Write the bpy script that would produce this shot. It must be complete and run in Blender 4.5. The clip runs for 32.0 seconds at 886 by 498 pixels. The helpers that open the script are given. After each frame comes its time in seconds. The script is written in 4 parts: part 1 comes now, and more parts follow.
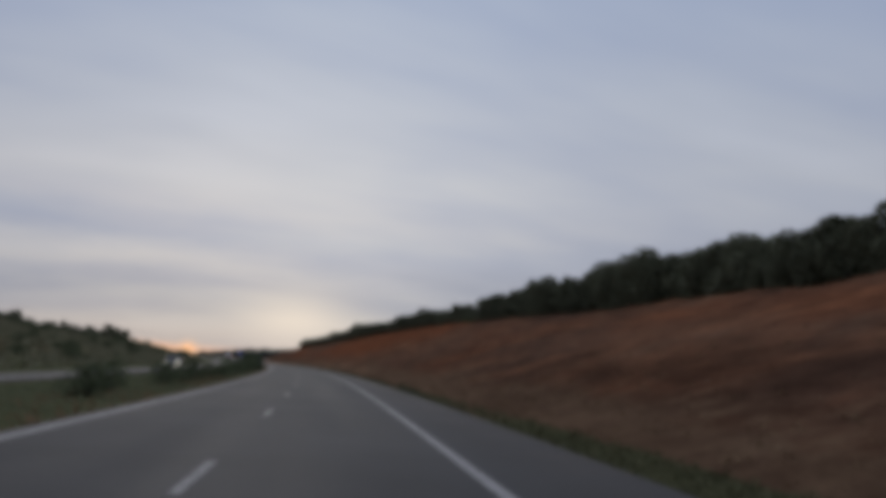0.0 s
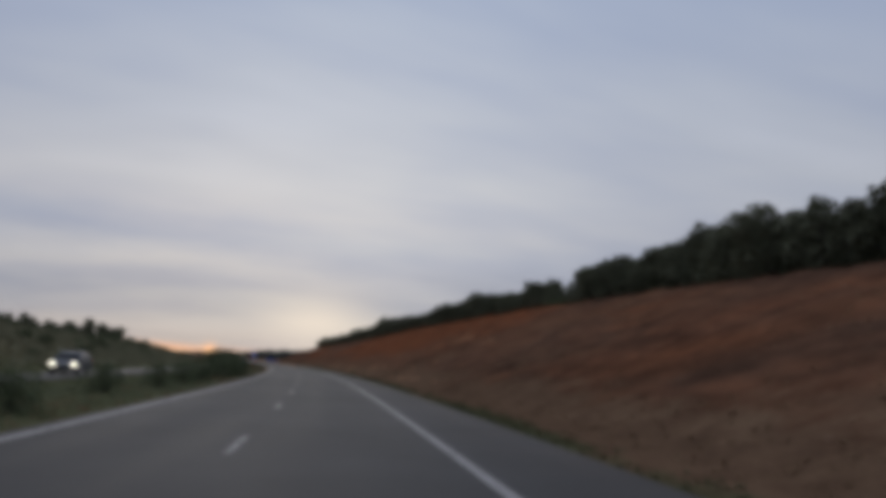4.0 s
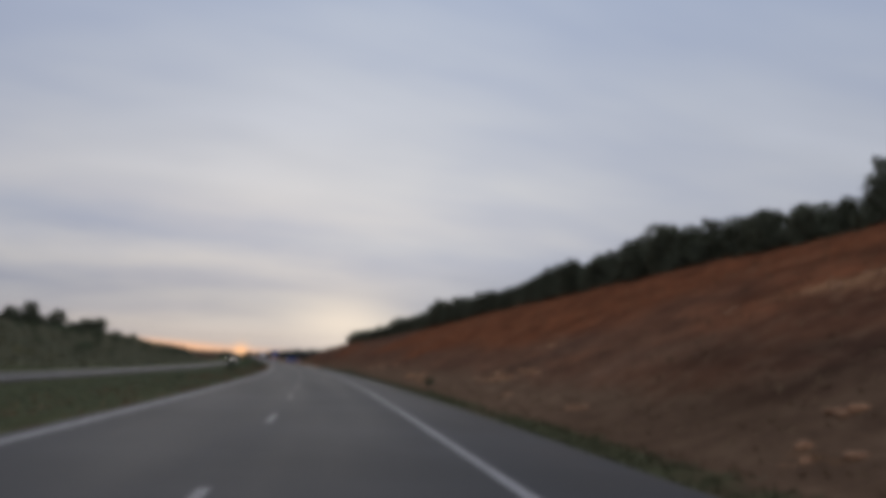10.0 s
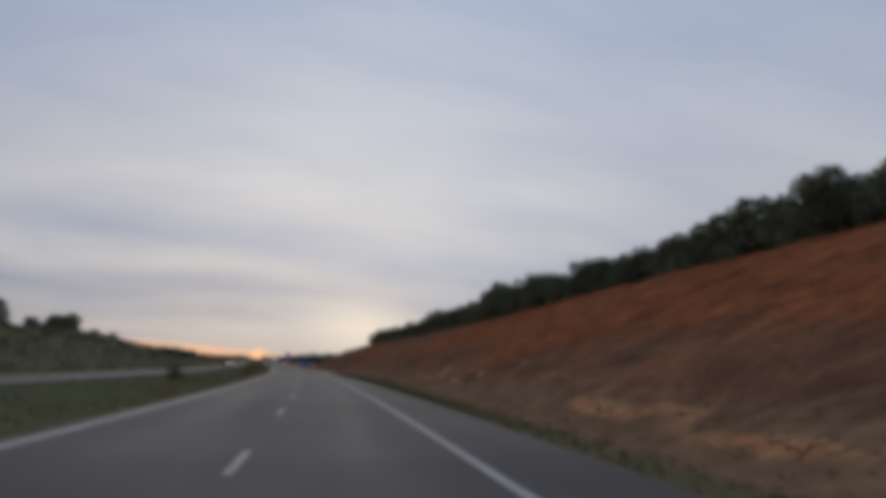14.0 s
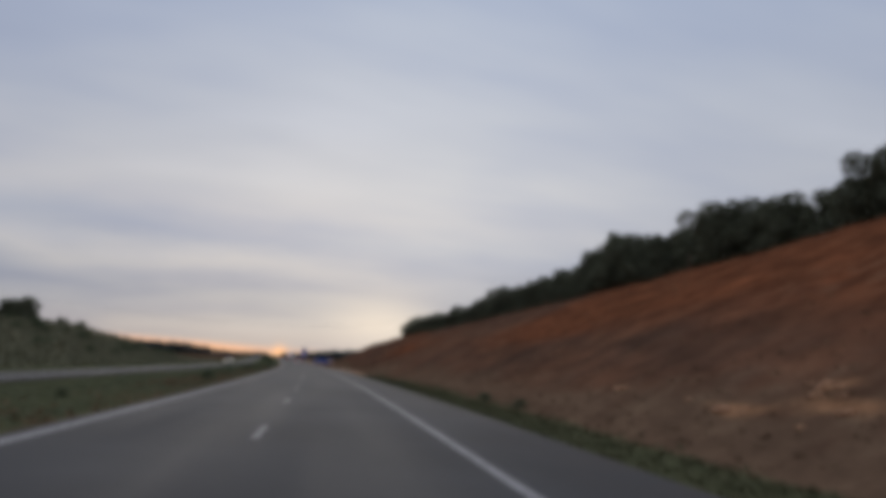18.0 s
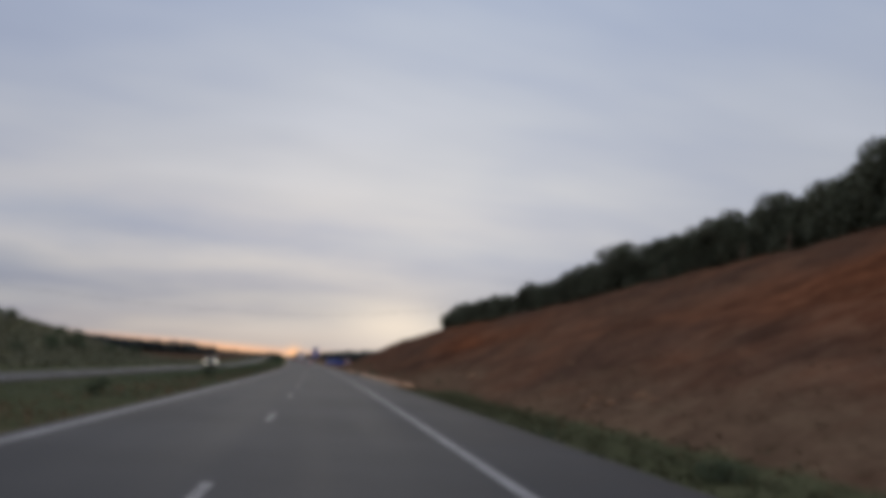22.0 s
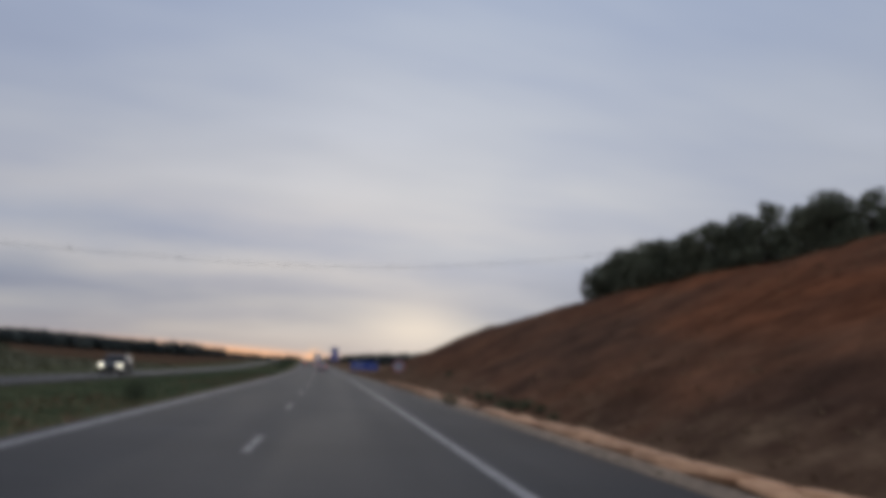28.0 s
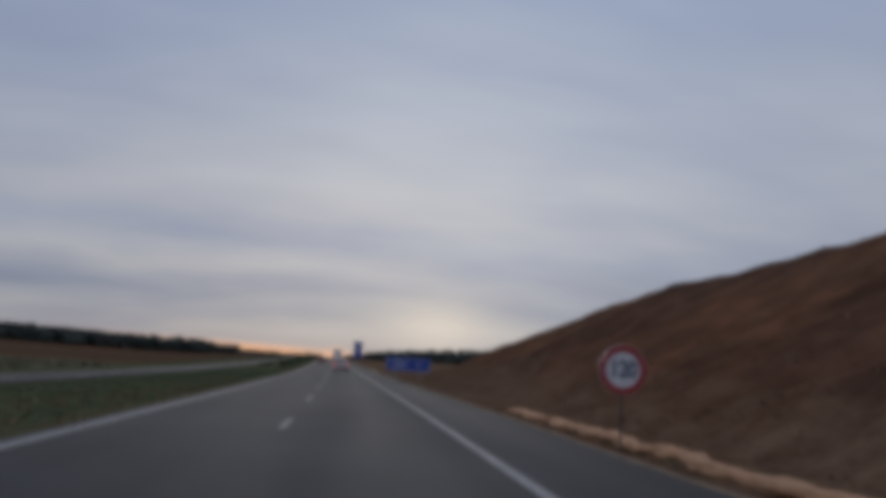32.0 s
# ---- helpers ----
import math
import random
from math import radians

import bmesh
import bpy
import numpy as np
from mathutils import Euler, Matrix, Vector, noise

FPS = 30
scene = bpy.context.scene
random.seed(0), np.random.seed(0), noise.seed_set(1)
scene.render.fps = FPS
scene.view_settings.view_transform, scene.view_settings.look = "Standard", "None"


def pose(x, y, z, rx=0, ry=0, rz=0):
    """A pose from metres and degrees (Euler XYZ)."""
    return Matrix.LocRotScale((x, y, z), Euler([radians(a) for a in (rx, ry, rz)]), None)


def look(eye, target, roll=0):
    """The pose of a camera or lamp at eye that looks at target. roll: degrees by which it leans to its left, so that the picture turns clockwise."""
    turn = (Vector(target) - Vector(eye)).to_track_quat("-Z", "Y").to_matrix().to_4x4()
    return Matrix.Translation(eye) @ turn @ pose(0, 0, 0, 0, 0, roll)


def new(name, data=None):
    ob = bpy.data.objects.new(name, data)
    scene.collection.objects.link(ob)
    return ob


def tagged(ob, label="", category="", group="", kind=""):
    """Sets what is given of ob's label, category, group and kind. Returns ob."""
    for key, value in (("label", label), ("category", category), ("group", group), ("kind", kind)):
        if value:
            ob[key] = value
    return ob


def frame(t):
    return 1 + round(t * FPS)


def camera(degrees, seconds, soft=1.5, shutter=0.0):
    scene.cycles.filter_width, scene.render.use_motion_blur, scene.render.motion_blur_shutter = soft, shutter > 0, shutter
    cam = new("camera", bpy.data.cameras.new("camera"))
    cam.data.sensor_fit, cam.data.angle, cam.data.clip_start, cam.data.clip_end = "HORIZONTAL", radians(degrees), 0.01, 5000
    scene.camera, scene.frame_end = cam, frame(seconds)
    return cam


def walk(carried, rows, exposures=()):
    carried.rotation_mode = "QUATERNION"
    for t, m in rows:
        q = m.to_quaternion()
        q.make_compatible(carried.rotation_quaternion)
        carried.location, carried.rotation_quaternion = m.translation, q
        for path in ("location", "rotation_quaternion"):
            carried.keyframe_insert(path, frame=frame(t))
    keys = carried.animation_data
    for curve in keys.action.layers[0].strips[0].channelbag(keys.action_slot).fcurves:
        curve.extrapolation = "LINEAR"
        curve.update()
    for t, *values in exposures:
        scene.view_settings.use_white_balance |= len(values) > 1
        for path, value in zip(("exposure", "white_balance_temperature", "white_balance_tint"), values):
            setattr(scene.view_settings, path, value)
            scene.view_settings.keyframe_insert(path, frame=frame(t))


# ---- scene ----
# ---------------------------------------------------------------- the road's line
# s: metres along the lane line, x: metres to its right, z: up.
SPEED = 13 / 1.0918
STEP = np.arange(-1600, 4600, 1.0)
BEND = np.interp(STEP, [-200, -150, 180, 320, 400, 460, 560, 640], [0, 5e-4, 5e-4, 2.0e-4, 1.9e-4, 1.0e-4, 0.5e-4, 0])
TURN = np.concatenate([[0], np.cumsum(BEND[:-1])])
TURN -= np.interp(0, STEP, TURN)
LINE_X = np.concatenate([[0], np.cumsum(-np.sin(TURN[:-1]))])
LINE_Y = np.concatenate([[0], np.cumsum(np.cos(TURN[:-1]))])
CLIMB = np.concatenate([[0], np.cumsum(np.interp(STEP[:-1], [430, 520, 760, 900], [0, 0.008, 0.008, 0]))])   # the road climbs gently far ahead
LINE_X -= np.interp(0, STEP, LINE_X)
LINE_Y -= np.interp(0, STEP, LINE_Y)


def heading(s):
    """Degrees by which the road has turned to the left at s."""
    return math.degrees(float(np.interp(s, STEP, TURN)))


def place(s, x, z=0.0):
    """World coordinates of road coordinates (numbers or arrays)."""
    th = np.interp(s, STEP, TURN)
    return np.stack(np.broadcast_arrays(np.interp(s, STEP, LINE_X) + x * np.cos(th), np.interp(s, STEP, LINE_Y) + x * np.sin(th), z + np.interp(s, STEP, CLIMB)), -1)


def at(s, x, z=0.0, turn=0.0):
    """Pose of a thing that stands at s, x and faces along the road."""
    px, py, pz = place(s, x, z)
    return pose(px, py, pz, 0, 0, heading(s) + turn)


# ---------------------------------------------------------------- camera
cam = camera(55.2, 32.0, soft=7.6, shutter=0.3)
EYE_HEIGHT, LEAN = 1.416, 2.976
# seconds, yaw and pitch against the road, metres right of the lane line, metres ahead of an even pace
DRIVE = [(0, -6.88, 8.02, 1.52, -0.3), (3, -6.88, 8.05, 1.49, -0.1), (8, -6.88, 8.0, 1.30, 0.2), (14, -7.18, 8.12, 1.14, 0.1), (20, -7.13, 8.13, 1.20, 0.0),
         (25, -7.39, 7.93, 1.27, -0.4), (30, -6.56, 8.02, 1.23, -0.1), (32, -5.98, 7.89, 1.22, 0.0)]
# small nods of the car, degrees against the mean, every half second in parts of the way
NODS = [(0, 0.0), (2.5, 0.02), (3.5, 0.02), (6, 0.0), (8, 0.0), (8.5, 0.08), (9, 0.0), (10, -0.08), (11, 0.08), (12, 0.08), (13, 0.0), (14, 0.08), (16.5, -0.05), (17, 0.0), (18, -0.2),
        (19, -0.18), (19.5, 0.0), (20, 0.08), (21, -0.06), (22, -0.1), (23, -0.06), (24, 0.0), (25, -0.05), (27.5, 0.1), (28, 0.14), (29, 0.06), (30, 0.0), (32, 0.0)]
rows = []
for step in np.arange(0, 32.5, 0.5):
    step = float(step)
    drive = [float(np.interp(step, [d[0] for d in DRIVE], [d[k] for d in DRIVE])) for k in (1, 2, 3, 4)]
    s = SPEED * step + drive[3]
    eye = Vector(place(s, drive[2], EYE_HEIGHT))
    nod = float(np.interp(step, [n[0] for n in NODS], [n[1] for n in NODS]))
    a, b = radians(heading(s) + drive[0]), radians(drive[1] + nod)
    aim = Vector((-math.sin(a) * math.cos(b), math.cos(a) * math.cos(b), math.sin(b)))
    rows.append((step, look(eye, eye + aim, LEAN)))
walk(cam, rows, [(0, 0.03, 6580, 10), (8, 0.1, 6630, 10), (14, 0.13, 6700, 10), (22, 0.13, 6700, 10), (25, 0.1, 6650, 10), (29, 0.06, 6550, 10), (30.5, 0.02, 6500, 10), (32, -0.16, 6350, 10)])

# ---------------------------------------------------------------- sky and sun
world = bpy.data.worlds.new("world")
scene.world = world
world.use_nodes = True
wn, wl = world.node_tree.nodes, world.node_tree.links
wn.clear()


def wmath(op, a, b=None, clamp=False):
    n = wn.new("ShaderNodeMath")
    n.operation, n.use_clamp = op, clamp
    for i, q in enumerate((a, b)):
        if q is None:
            continue
        if isinstance(q, (int, float)):
            n.inputs[i].default_value = q
        else:
            wl.new(q, n.inputs[i])
    return n.outputs[0]


def wmix(f, a, b):
    n = wn.new("ShaderNodeMix")
    n.data_type = "RGBA"
    for i, q in ((0, f), (6, a), (7, b)):
        if isinstance(q, (int, float)):
            n.inputs[i].default_value = q
        elif isinstance(q, tuple):
            n.inputs[i].default_value = (*q, 1)
        else:
            wl.new(q, n.inputs[i])
    return n.outputs[2]


def wramp(f, stops):
    n = wn.new("ShaderNodeValToRGB")
    e = n.color_ramp.elements
    while len(e) < len(stops):
        e.new(0.5)
    for el, (p, c) in zip(e, stops):
        el.position, el.color = p, (*c, 1)
    wl.new(f, n.inputs[0])
    return n.outputs[0]


SUN_TURN = 9.4      # degrees to the left of +y
sky = wn.new("ShaderNodeTexSky")
sky.sky_type, sky.sun_disc = "NISHITA", False
sky.sun_elevation, sky.sun_rotation = radians(10), radians(-SUN_TURN)
coord = wn.new("ShaderNodeTexCoord")
split = wn.new("ShaderNodeSeparateXYZ")
wl.new(coord.outputs["Generated"], split.inputs[0])
up = wmath("MAXIMUM", split.outputs[2], 0.0)
# the cloud layer, spread on a plane overhead
far = wmath("ADD", up, 0.15)
flat = wn.new("ShaderNodeCombineXYZ")
across, along = wmath("DIVIDE", split.outputs[0], far), wmath("DIVIDE", split.outputs[1], far)
SLANT = radians(12)     # the cloud streets cross the road's line at a slant
wl.new(wmath("MULTIPLY", wmath("ADD", wmath("MULTIPLY", across, math.cos(SLANT)), wmath("MULTIPLY", along, math.sin(SLANT))), 0.55), flat.inputs[0])
wl.new(wmath("SUBTRACT", wmath("MULTIPLY", along, math.cos(SLANT)), wmath("MULTIPLY", across, math.sin(SLANT))), flat.inputs[1])
clouds = wn.new("ShaderNodeTexNoise")
clouds.inputs["Scale"].default_value, clouds.inputs["Detail"].default_value, clouds.inputs["Roughness"].default_value = 0.55, 4.0, 0.5
clouds.inputs["Distortion"].default_value = 0.4
wl.new(flat.outputs[0], clouds.inputs["Vector"])
puffs = wn.new("ShaderNodeTexNoise")
puffs.inputs["Scale"].default_value, puffs.inputs["Detail"].default_value = 1.7, 3.0
wl.new(flat.outputs[0], puffs.inputs["Vector"])
thick = wmath("ADD", wmath("MULTIPLY", clouds.outputs[0], 0.75), wmath("MULTIPLY", puffs.outputs[0], 0.25))
base = wramp(up, [(0.0, (0.41, 0.405, 0.425)), (0.05, (0.42, 0.425, 0.45)), (0.12, (0.465, 0.475, 0.515)), (0.2, (0.515, 0.532, 0.575)), (0.42, (0.435, 0.495, 0.612)), (0.6, (0.52, 0.57, 0.69)), (1.0, (0.78, 0.82, 0.90))])
shade = wramp(thick, [(0.36, (0.72, 0.765, 0.87)), (0.46, (0.895, 0.92, 0.98)), (0.54, (1.05, 1.045, 1.035)), (0.62, (1.17, 1.15, 1.12))])
# level banks of stratus low in the sky, strongest to the left of the road
rise = wmath("MULTIPLY", wmath("ARCSINE", split.outputs[2]), 180 / math.pi)
round_about = wmath("MULTIPLY", wmath("ARCTAN2", wmath("MULTIPLY", split.outputs[0], -1.0), split.outputs[1]), 180 / math.pi)
sway = wn.new("ShaderNodeCombineXYZ")
wl.new(wmath("MULTIPLY", round_about, 0.10), sway.inputs[0])
wl.new(wmath("MULTIPLY", rise, 0.28), sway.inputs[1])
ragged = wn.new("ShaderNodeTexNoise")
ragged.inputs["Scale"].default_value, ragged.inputs["Detail"].default_value, ragged.inputs["Roughness"].default_value = 1.0, 5.0, 0.55
wl.new(sway.outputs[0], ragged.inputs["Vector"])
level = wmath("ADD", wmath("SUBTRACT", rise, wmath("MULTIPLY", round_about, 0.02)), wmath("MULTIPLY", wmath("SUBTRACT", ragged.outputs[0], 0.5), 4.2))
banks = wramp(wmath("DIVIDE", level, 20.0, clamp=True), [(0.0, (1.0, 0.98, 0.96)), (0.055, (1.05, 1.02, 0.99)), (0.11, (1.06, 1.05, 1.03)), (0.185, (0.86, 0.89, 0.94)), (0.275, (1.10, 1.075, 1.04)), (0.375, (0.84, 0.885, 0.965)),
                                                         (0.475, (1.04, 1.02, 1.01)), (0.60, (0.98, 0.98, 0.99)), (0.78, (0.93, 0.945, 0.975)), (1.0, (1.0, 1.0, 1.0))])
banked = wn.new("ShaderNodeMix")
banked.data_type, banked.blend_type = "RGBA", "MULTIPLY"
wl.new(wmath("ADD", wmath("MULTIPLY", wmath("DIVIDE", wmath("ADD", round_about, 14.0), 28.0, clamp=True), 0.65), 0.3), banked.inputs[0])
wl.new(base, banked.inputs[6])
wl.new(banks, banked.inputs[7])
lit = wn.new("ShaderNodeMix")
lit.data_type, lit.blend_type = "RGBA", "MULTIPLY"
lit.inputs[0].default_value = 1.0
wl.new(banked.outputs[2], lit.inputs[6])
wl.new(shade, lit.inputs[7])
# the low sun behind the cloud: a pale patch and an orange strip on the horizon
def towards(turn, rise):
    n = wn.new("ShaderNodeVectorMath")
    n.operation = "DOT_PRODUCT"
    a, b = radians(turn), radians(rise)
    n.inputs[1].default_value = (-math.sin(a) * math.cos(b), math.cos(a) * math.cos(b), math.sin(b))
    wl.new(coord.outputs["Generated"], n.inputs[0])
    return n.outputs["Value"]


pale = wmath("MULTIPLY", wmath("POWER", wmath("MAXIMUM", towards(2.6, 2.6), 0.0), 520.0), wmath("SUBTRACT", 1.0, wmath("MULTIPLY", wmath("ABSOLUTE", wmath("SUBTRACT", up, 0.045)), 15.0), clamp=True))
strip_low = wmath("SUBTRACT", 1.0, wmath("MULTIPLY", wmath("ABSOLUTE", wmath("SUBTRACT", wmath("SUBTRACT", rise, wmath("MULTIPLY", round_about, 0.03)), 0.08)), 1.9), clamp=True)
warm = wmath("MULTIPLY", wmath("POWER", wmath("MAXIMUM", towards(15.5, 0.5), 0.0), 85.0), strip_low)
disc_glow = wmath("POWER", wmath("MAXIMUM", towards(9.4, 0.4), 0.0), 36000.0)
broad = wmath("POWER", wmath("MAXIMUM", towards(-0.3, 6.6), 0.0), 18.0)
side = wn.new("ShaderNodeMix")
side.data_type, side.blend_type = "RGBA", "MULTIPLY"
side.inputs[0].default_value = 1.0
wl.new(lit.outputs[2], side.inputs[6])
wl.new(wmix(broad, (0.775, 0.80, 0.855), (1.065, 1.06, 1.05)), side.inputs[7])
cover = wmix(wmath("MULTIPLY", pale, 0.95, clamp=True), side.outputs[2], (0.74, 0.675, 0.605))
cover = wmix(wmath("MULTIPLY", warm, 0.95, clamp=True), cover, (0.90, 0.47, 0.26))
cover = wmix(wmath("MULTIPLY", disc_glow, 0.9, clamp=True), cover, (1.0, 0.55, 0.29))
clear = wn.new("ShaderNodeMix")
clear.data_type, clear.blend_type = "RGBA", "MULTIPLY"
clear.inputs[0].default_value = 1.0
wl.new(sky.outputs[0], clear.inputs[6])
clear.inputs[7].default_value = (0.05, 0.05, 0.05, 1)
back = wn.new("ShaderNodeBackground")
wl.new(wmix(0.97, clear.outputs[2], cover), back.inputs[0])
back.inputs[1].default_value = 1.0
wout = wn.new("ShaderNodeOutputWorld")
wl.new(back.outputs[0], wout.inputs[0])

lamp = bpy.data.lights.new("sun", "SUN")
lamp.energy, lamp.angle, lamp.color = 0.45, radians(25), (1.0, 0.91, 0.82)
a, b = radians(SUN_TURN), radians(9)
sun = new("sun", lamp)
sun.matrix_world = look((-math.sin(a) * math.cos(b) * 50, math.cos(a) * math.cos(b) * 50, math.sin(b) * 50), (0, 0, 0))


# ---------------------------------------------------------------- materials
class Nodes:
    """A small builder of node materials."""

    def __init__(self, name):
        self.mat = bpy.data.materials.new(name)
        self.mat.use_nodes = True
        self.n, self.l = self.mat.node_tree.nodes, self.mat.node_tree.links
        self.p = self.n["Principled BSDF"]
        self.co = self.n.new("ShaderNodeTexCoord")

    def set(self, sock, val):
        if isinstance(val, (int, float)):
            sock.default_value = val
        elif isinstance(val, tuple):
            sock.default_value = (*val, 1) if len(val) == 3 else val
        else:
            self.l.new(val, sock)

    def noise(self, scale, detail=4.0, rough=0.6, source="Object", squash=None):
        n = self.n.new("ShaderNodeTexNoise")
        n.inputs["Scale"].default_value, n.inputs["Detail"].default_value, n.inputs["Roughness"].default_value = scale, detail, rough
        vec = self.co.outputs[source]
        if squash:
            m = self.n.new("ShaderNodeMapping")
            m.inputs["Scale"].default_value = squash
            self.l.new(vec, m.inputs[0])
            vec = m.outputs[0]
        self.l.new(vec, n.inputs["Vector"])
        return n.outputs[0]

    def ramp(self, f, stops):
        n = self.n.new("ShaderNodeValToRGB")
        e = n.color_ramp.elements
        while len(e) < len(stops):
            e.new(0.5)
        for el, (p, c) in zip(e, stops):
            el.position = p
            el.color = (*c, 1) if isinstance(c, tuple) else (c, c, c, 1)
        self.l.new(f, n.inputs[0])
        return n.outputs[0]

    def mix(self, f, a, b, blend="MIX"):
        n = self.n.new("ShaderNodeMix")
        n.data_type, n.blend_type = "RGBA", blend
        for i, q in ((0, f), (6, a), (7, b)):
            self.set(n.inputs[i], q)
        return n.outputs[2]

    def math(self, op, a, b=0.0, clamp=False):
        n = self.n.new("ShaderNodeMath")
        n.operation, n.use_clamp = op, clamp
        self.set(n.inputs[0], a)
        self.set(n.inputs[1], b)
        return n.outputs[0]

    def attribute(self, name):
        n = self.n.new("ShaderNodeAttribute")
        n.attribute_name = name
        return n.outputs["Fac"]

    def random(self):
        return self.n.new("ShaderNodeObjectInfo").outputs["Random"]

    def island(self):
        return self.n.new("ShaderNodeNewGeometry").outputs["Random Per Island"]

    def bump(self, height, strength=0.4, distance=0.05):
        n = self.n.new("ShaderNodeBump")
        n.inputs["Strength"].default_value, n.inputs["Distance"].default_value = strength, distance
        self.l.new(height, n.inputs["Height"])
        self.l.new(n.outputs[0], self.p.inputs["Normal"])

    def done(self, colour, rough=0.8, metal=0.0, spec=0.5):
        self.set(self.p.inputs["Base Color"], colour)
        self.set(self.p.inputs["Roughness"], rough)
        self.set(self.p.inputs["Metallic"], metal)
        self.set(self.p.inputs["Specular IOR Level"], spec)
        return self.mat


def worn(name, c1, c2, scale=3.0, rough=0.7, metal=0.0, bump=0.2, dist=0.01, spec=0.5, by_object=0.0):
    """Two shades in blotches with a fine grain."""
    m = Nodes(name)
    col = m.mix(m.ramp(m.noise(scale), [(0.35, 0.0), (0.65, 1.0)]), c1, c2)
    fine = m.noise(scale * 14, 3)
    col = m.mix(0.35, col, m.ramp(fine, [(0.3, 0.55), (0.7, 1.25)]), "MULTIPLY")
    if by_object:
        col = m.mix(by_object, col, m.ramp(m.random(), [(0.0, 0.5), (1.0, 1.5)]), "MULTIPLY")
    m.bump(fine, bump, dist)
    return m.done(col, rough, metal, spec)


def asphalt(name, c1, c2, gloss=0.3):
    m = Nodes(name)
    uv = m.n.new("ShaderNodeUVMap")
    sep = m.n.new("ShaderNodeSeparateXYZ")
    m.l.new(uv.outputs[0], sep.inputs[0])
    big = m.noise(0.18, 4, 0.6)
    col = m.mix(m.ramp(big, [(0.3, 0.0), (0.7, 1.0)]), c1, c2)
    # wheel tracks, polished by traffic, in both lanes
    wheel = m.math("ABSOLUTE", m.math("SINE", m.math("MULTIPLY", m.math("ADD", sep.outputs[0], 0.87), math.pi / 1.75)))
    col = m.mix(m.math("MULTIPLY", wheel, 0.22), col, m.mix(1.0, col, (1.35, 1.33, 1.3), "MULTIPLY"))
    # patches along the lanes
    strip = m.n.new("ShaderNodeTexNoise")
    mp = m.n.new("ShaderNodeMapping")
    mp.inputs["Scale"].default_value = (0.7, 0.035, 1)
    m.l.new(uv.outputs[0], mp.inputs[0])
    m.l.new(mp.outputs[0], strip.inputs["Vector"])
    strip.inputs["Scale"].default_value = 1.0
    col = m.mix(0.5, col, m.ramp(strip.outputs[0], [(0.35, 0.78), (0.65, 1.18)]), "MULTIPLY")
    # dust and earth washed onto the shoulder and the inner edge
    dust = m.math("MULTIPLY", m.ramp(m.math("MULTIPLY", m.math("SUBTRACT", m.math("ABSOLUTE", m.math("SUBTRACT", sep.outputs[0], 0.35)), 3.2), 0.36), [(0.0, 0.0), (0.9, 1.0)]), m.ramp(m.noise(0.5, 4), [(0.3, 0.25), (0.7, 1.0)]))
    col = m.mix(m.math("MULTIPLY", dust, 0.8, True), col, (0.058, 0.046, 0.038))
    # repaired and oil-dark patches
    col = m.mix(0.45, col, m.ramp(m.noise(0.05, 3, 0.5), [(0.40, 0.72), (0.52, 1.06)]), "MULTIPLY")
    # darker further on, from 300 m and fully by 380 m
    col = m.mix(m.ramp(m.math("DIVIDE", m.math("SUBTRACT", sep.outputs[1], 300.0), 80.0, True), [(0.0, 0.0), (1.0, 1.0)]), col, m.mix(1.0, col, (0.78, 0.79, 0.82), "MULTIPLY"))
    grit = m.noise(55, 2)
    col = m.mix(0.6, col, m.ramp(grit, [(0.3, 0.6), (0.7, 1.4)]), "MULTIPLY")
    m.bump(grit, 0.35, 0.006)
    return m.done(col, m.ramp(strip.outputs[0], [(0.3, 0.76), (0.7, 0.88)]), 0, gloss)


def paint(name, c, bare, cover=0.42):
    m = Nodes(name)
    n1 = m.noise(9, 5, 0.7)
    col = m.mix(m.ramp(n1, [(cover - 0.08, 0.0), (cover + 0.04, 1.0)]), bare, c)
    col = m.mix(0.5, col, m.ramp(m.noise(0.7, 3), [(0.3, 0.7), (0.7, 1.15)]), "MULTIPLY")
    m.bump(n1, 0.2, 0.003)
    return m.done(col, 0.8, 0, 0.15)


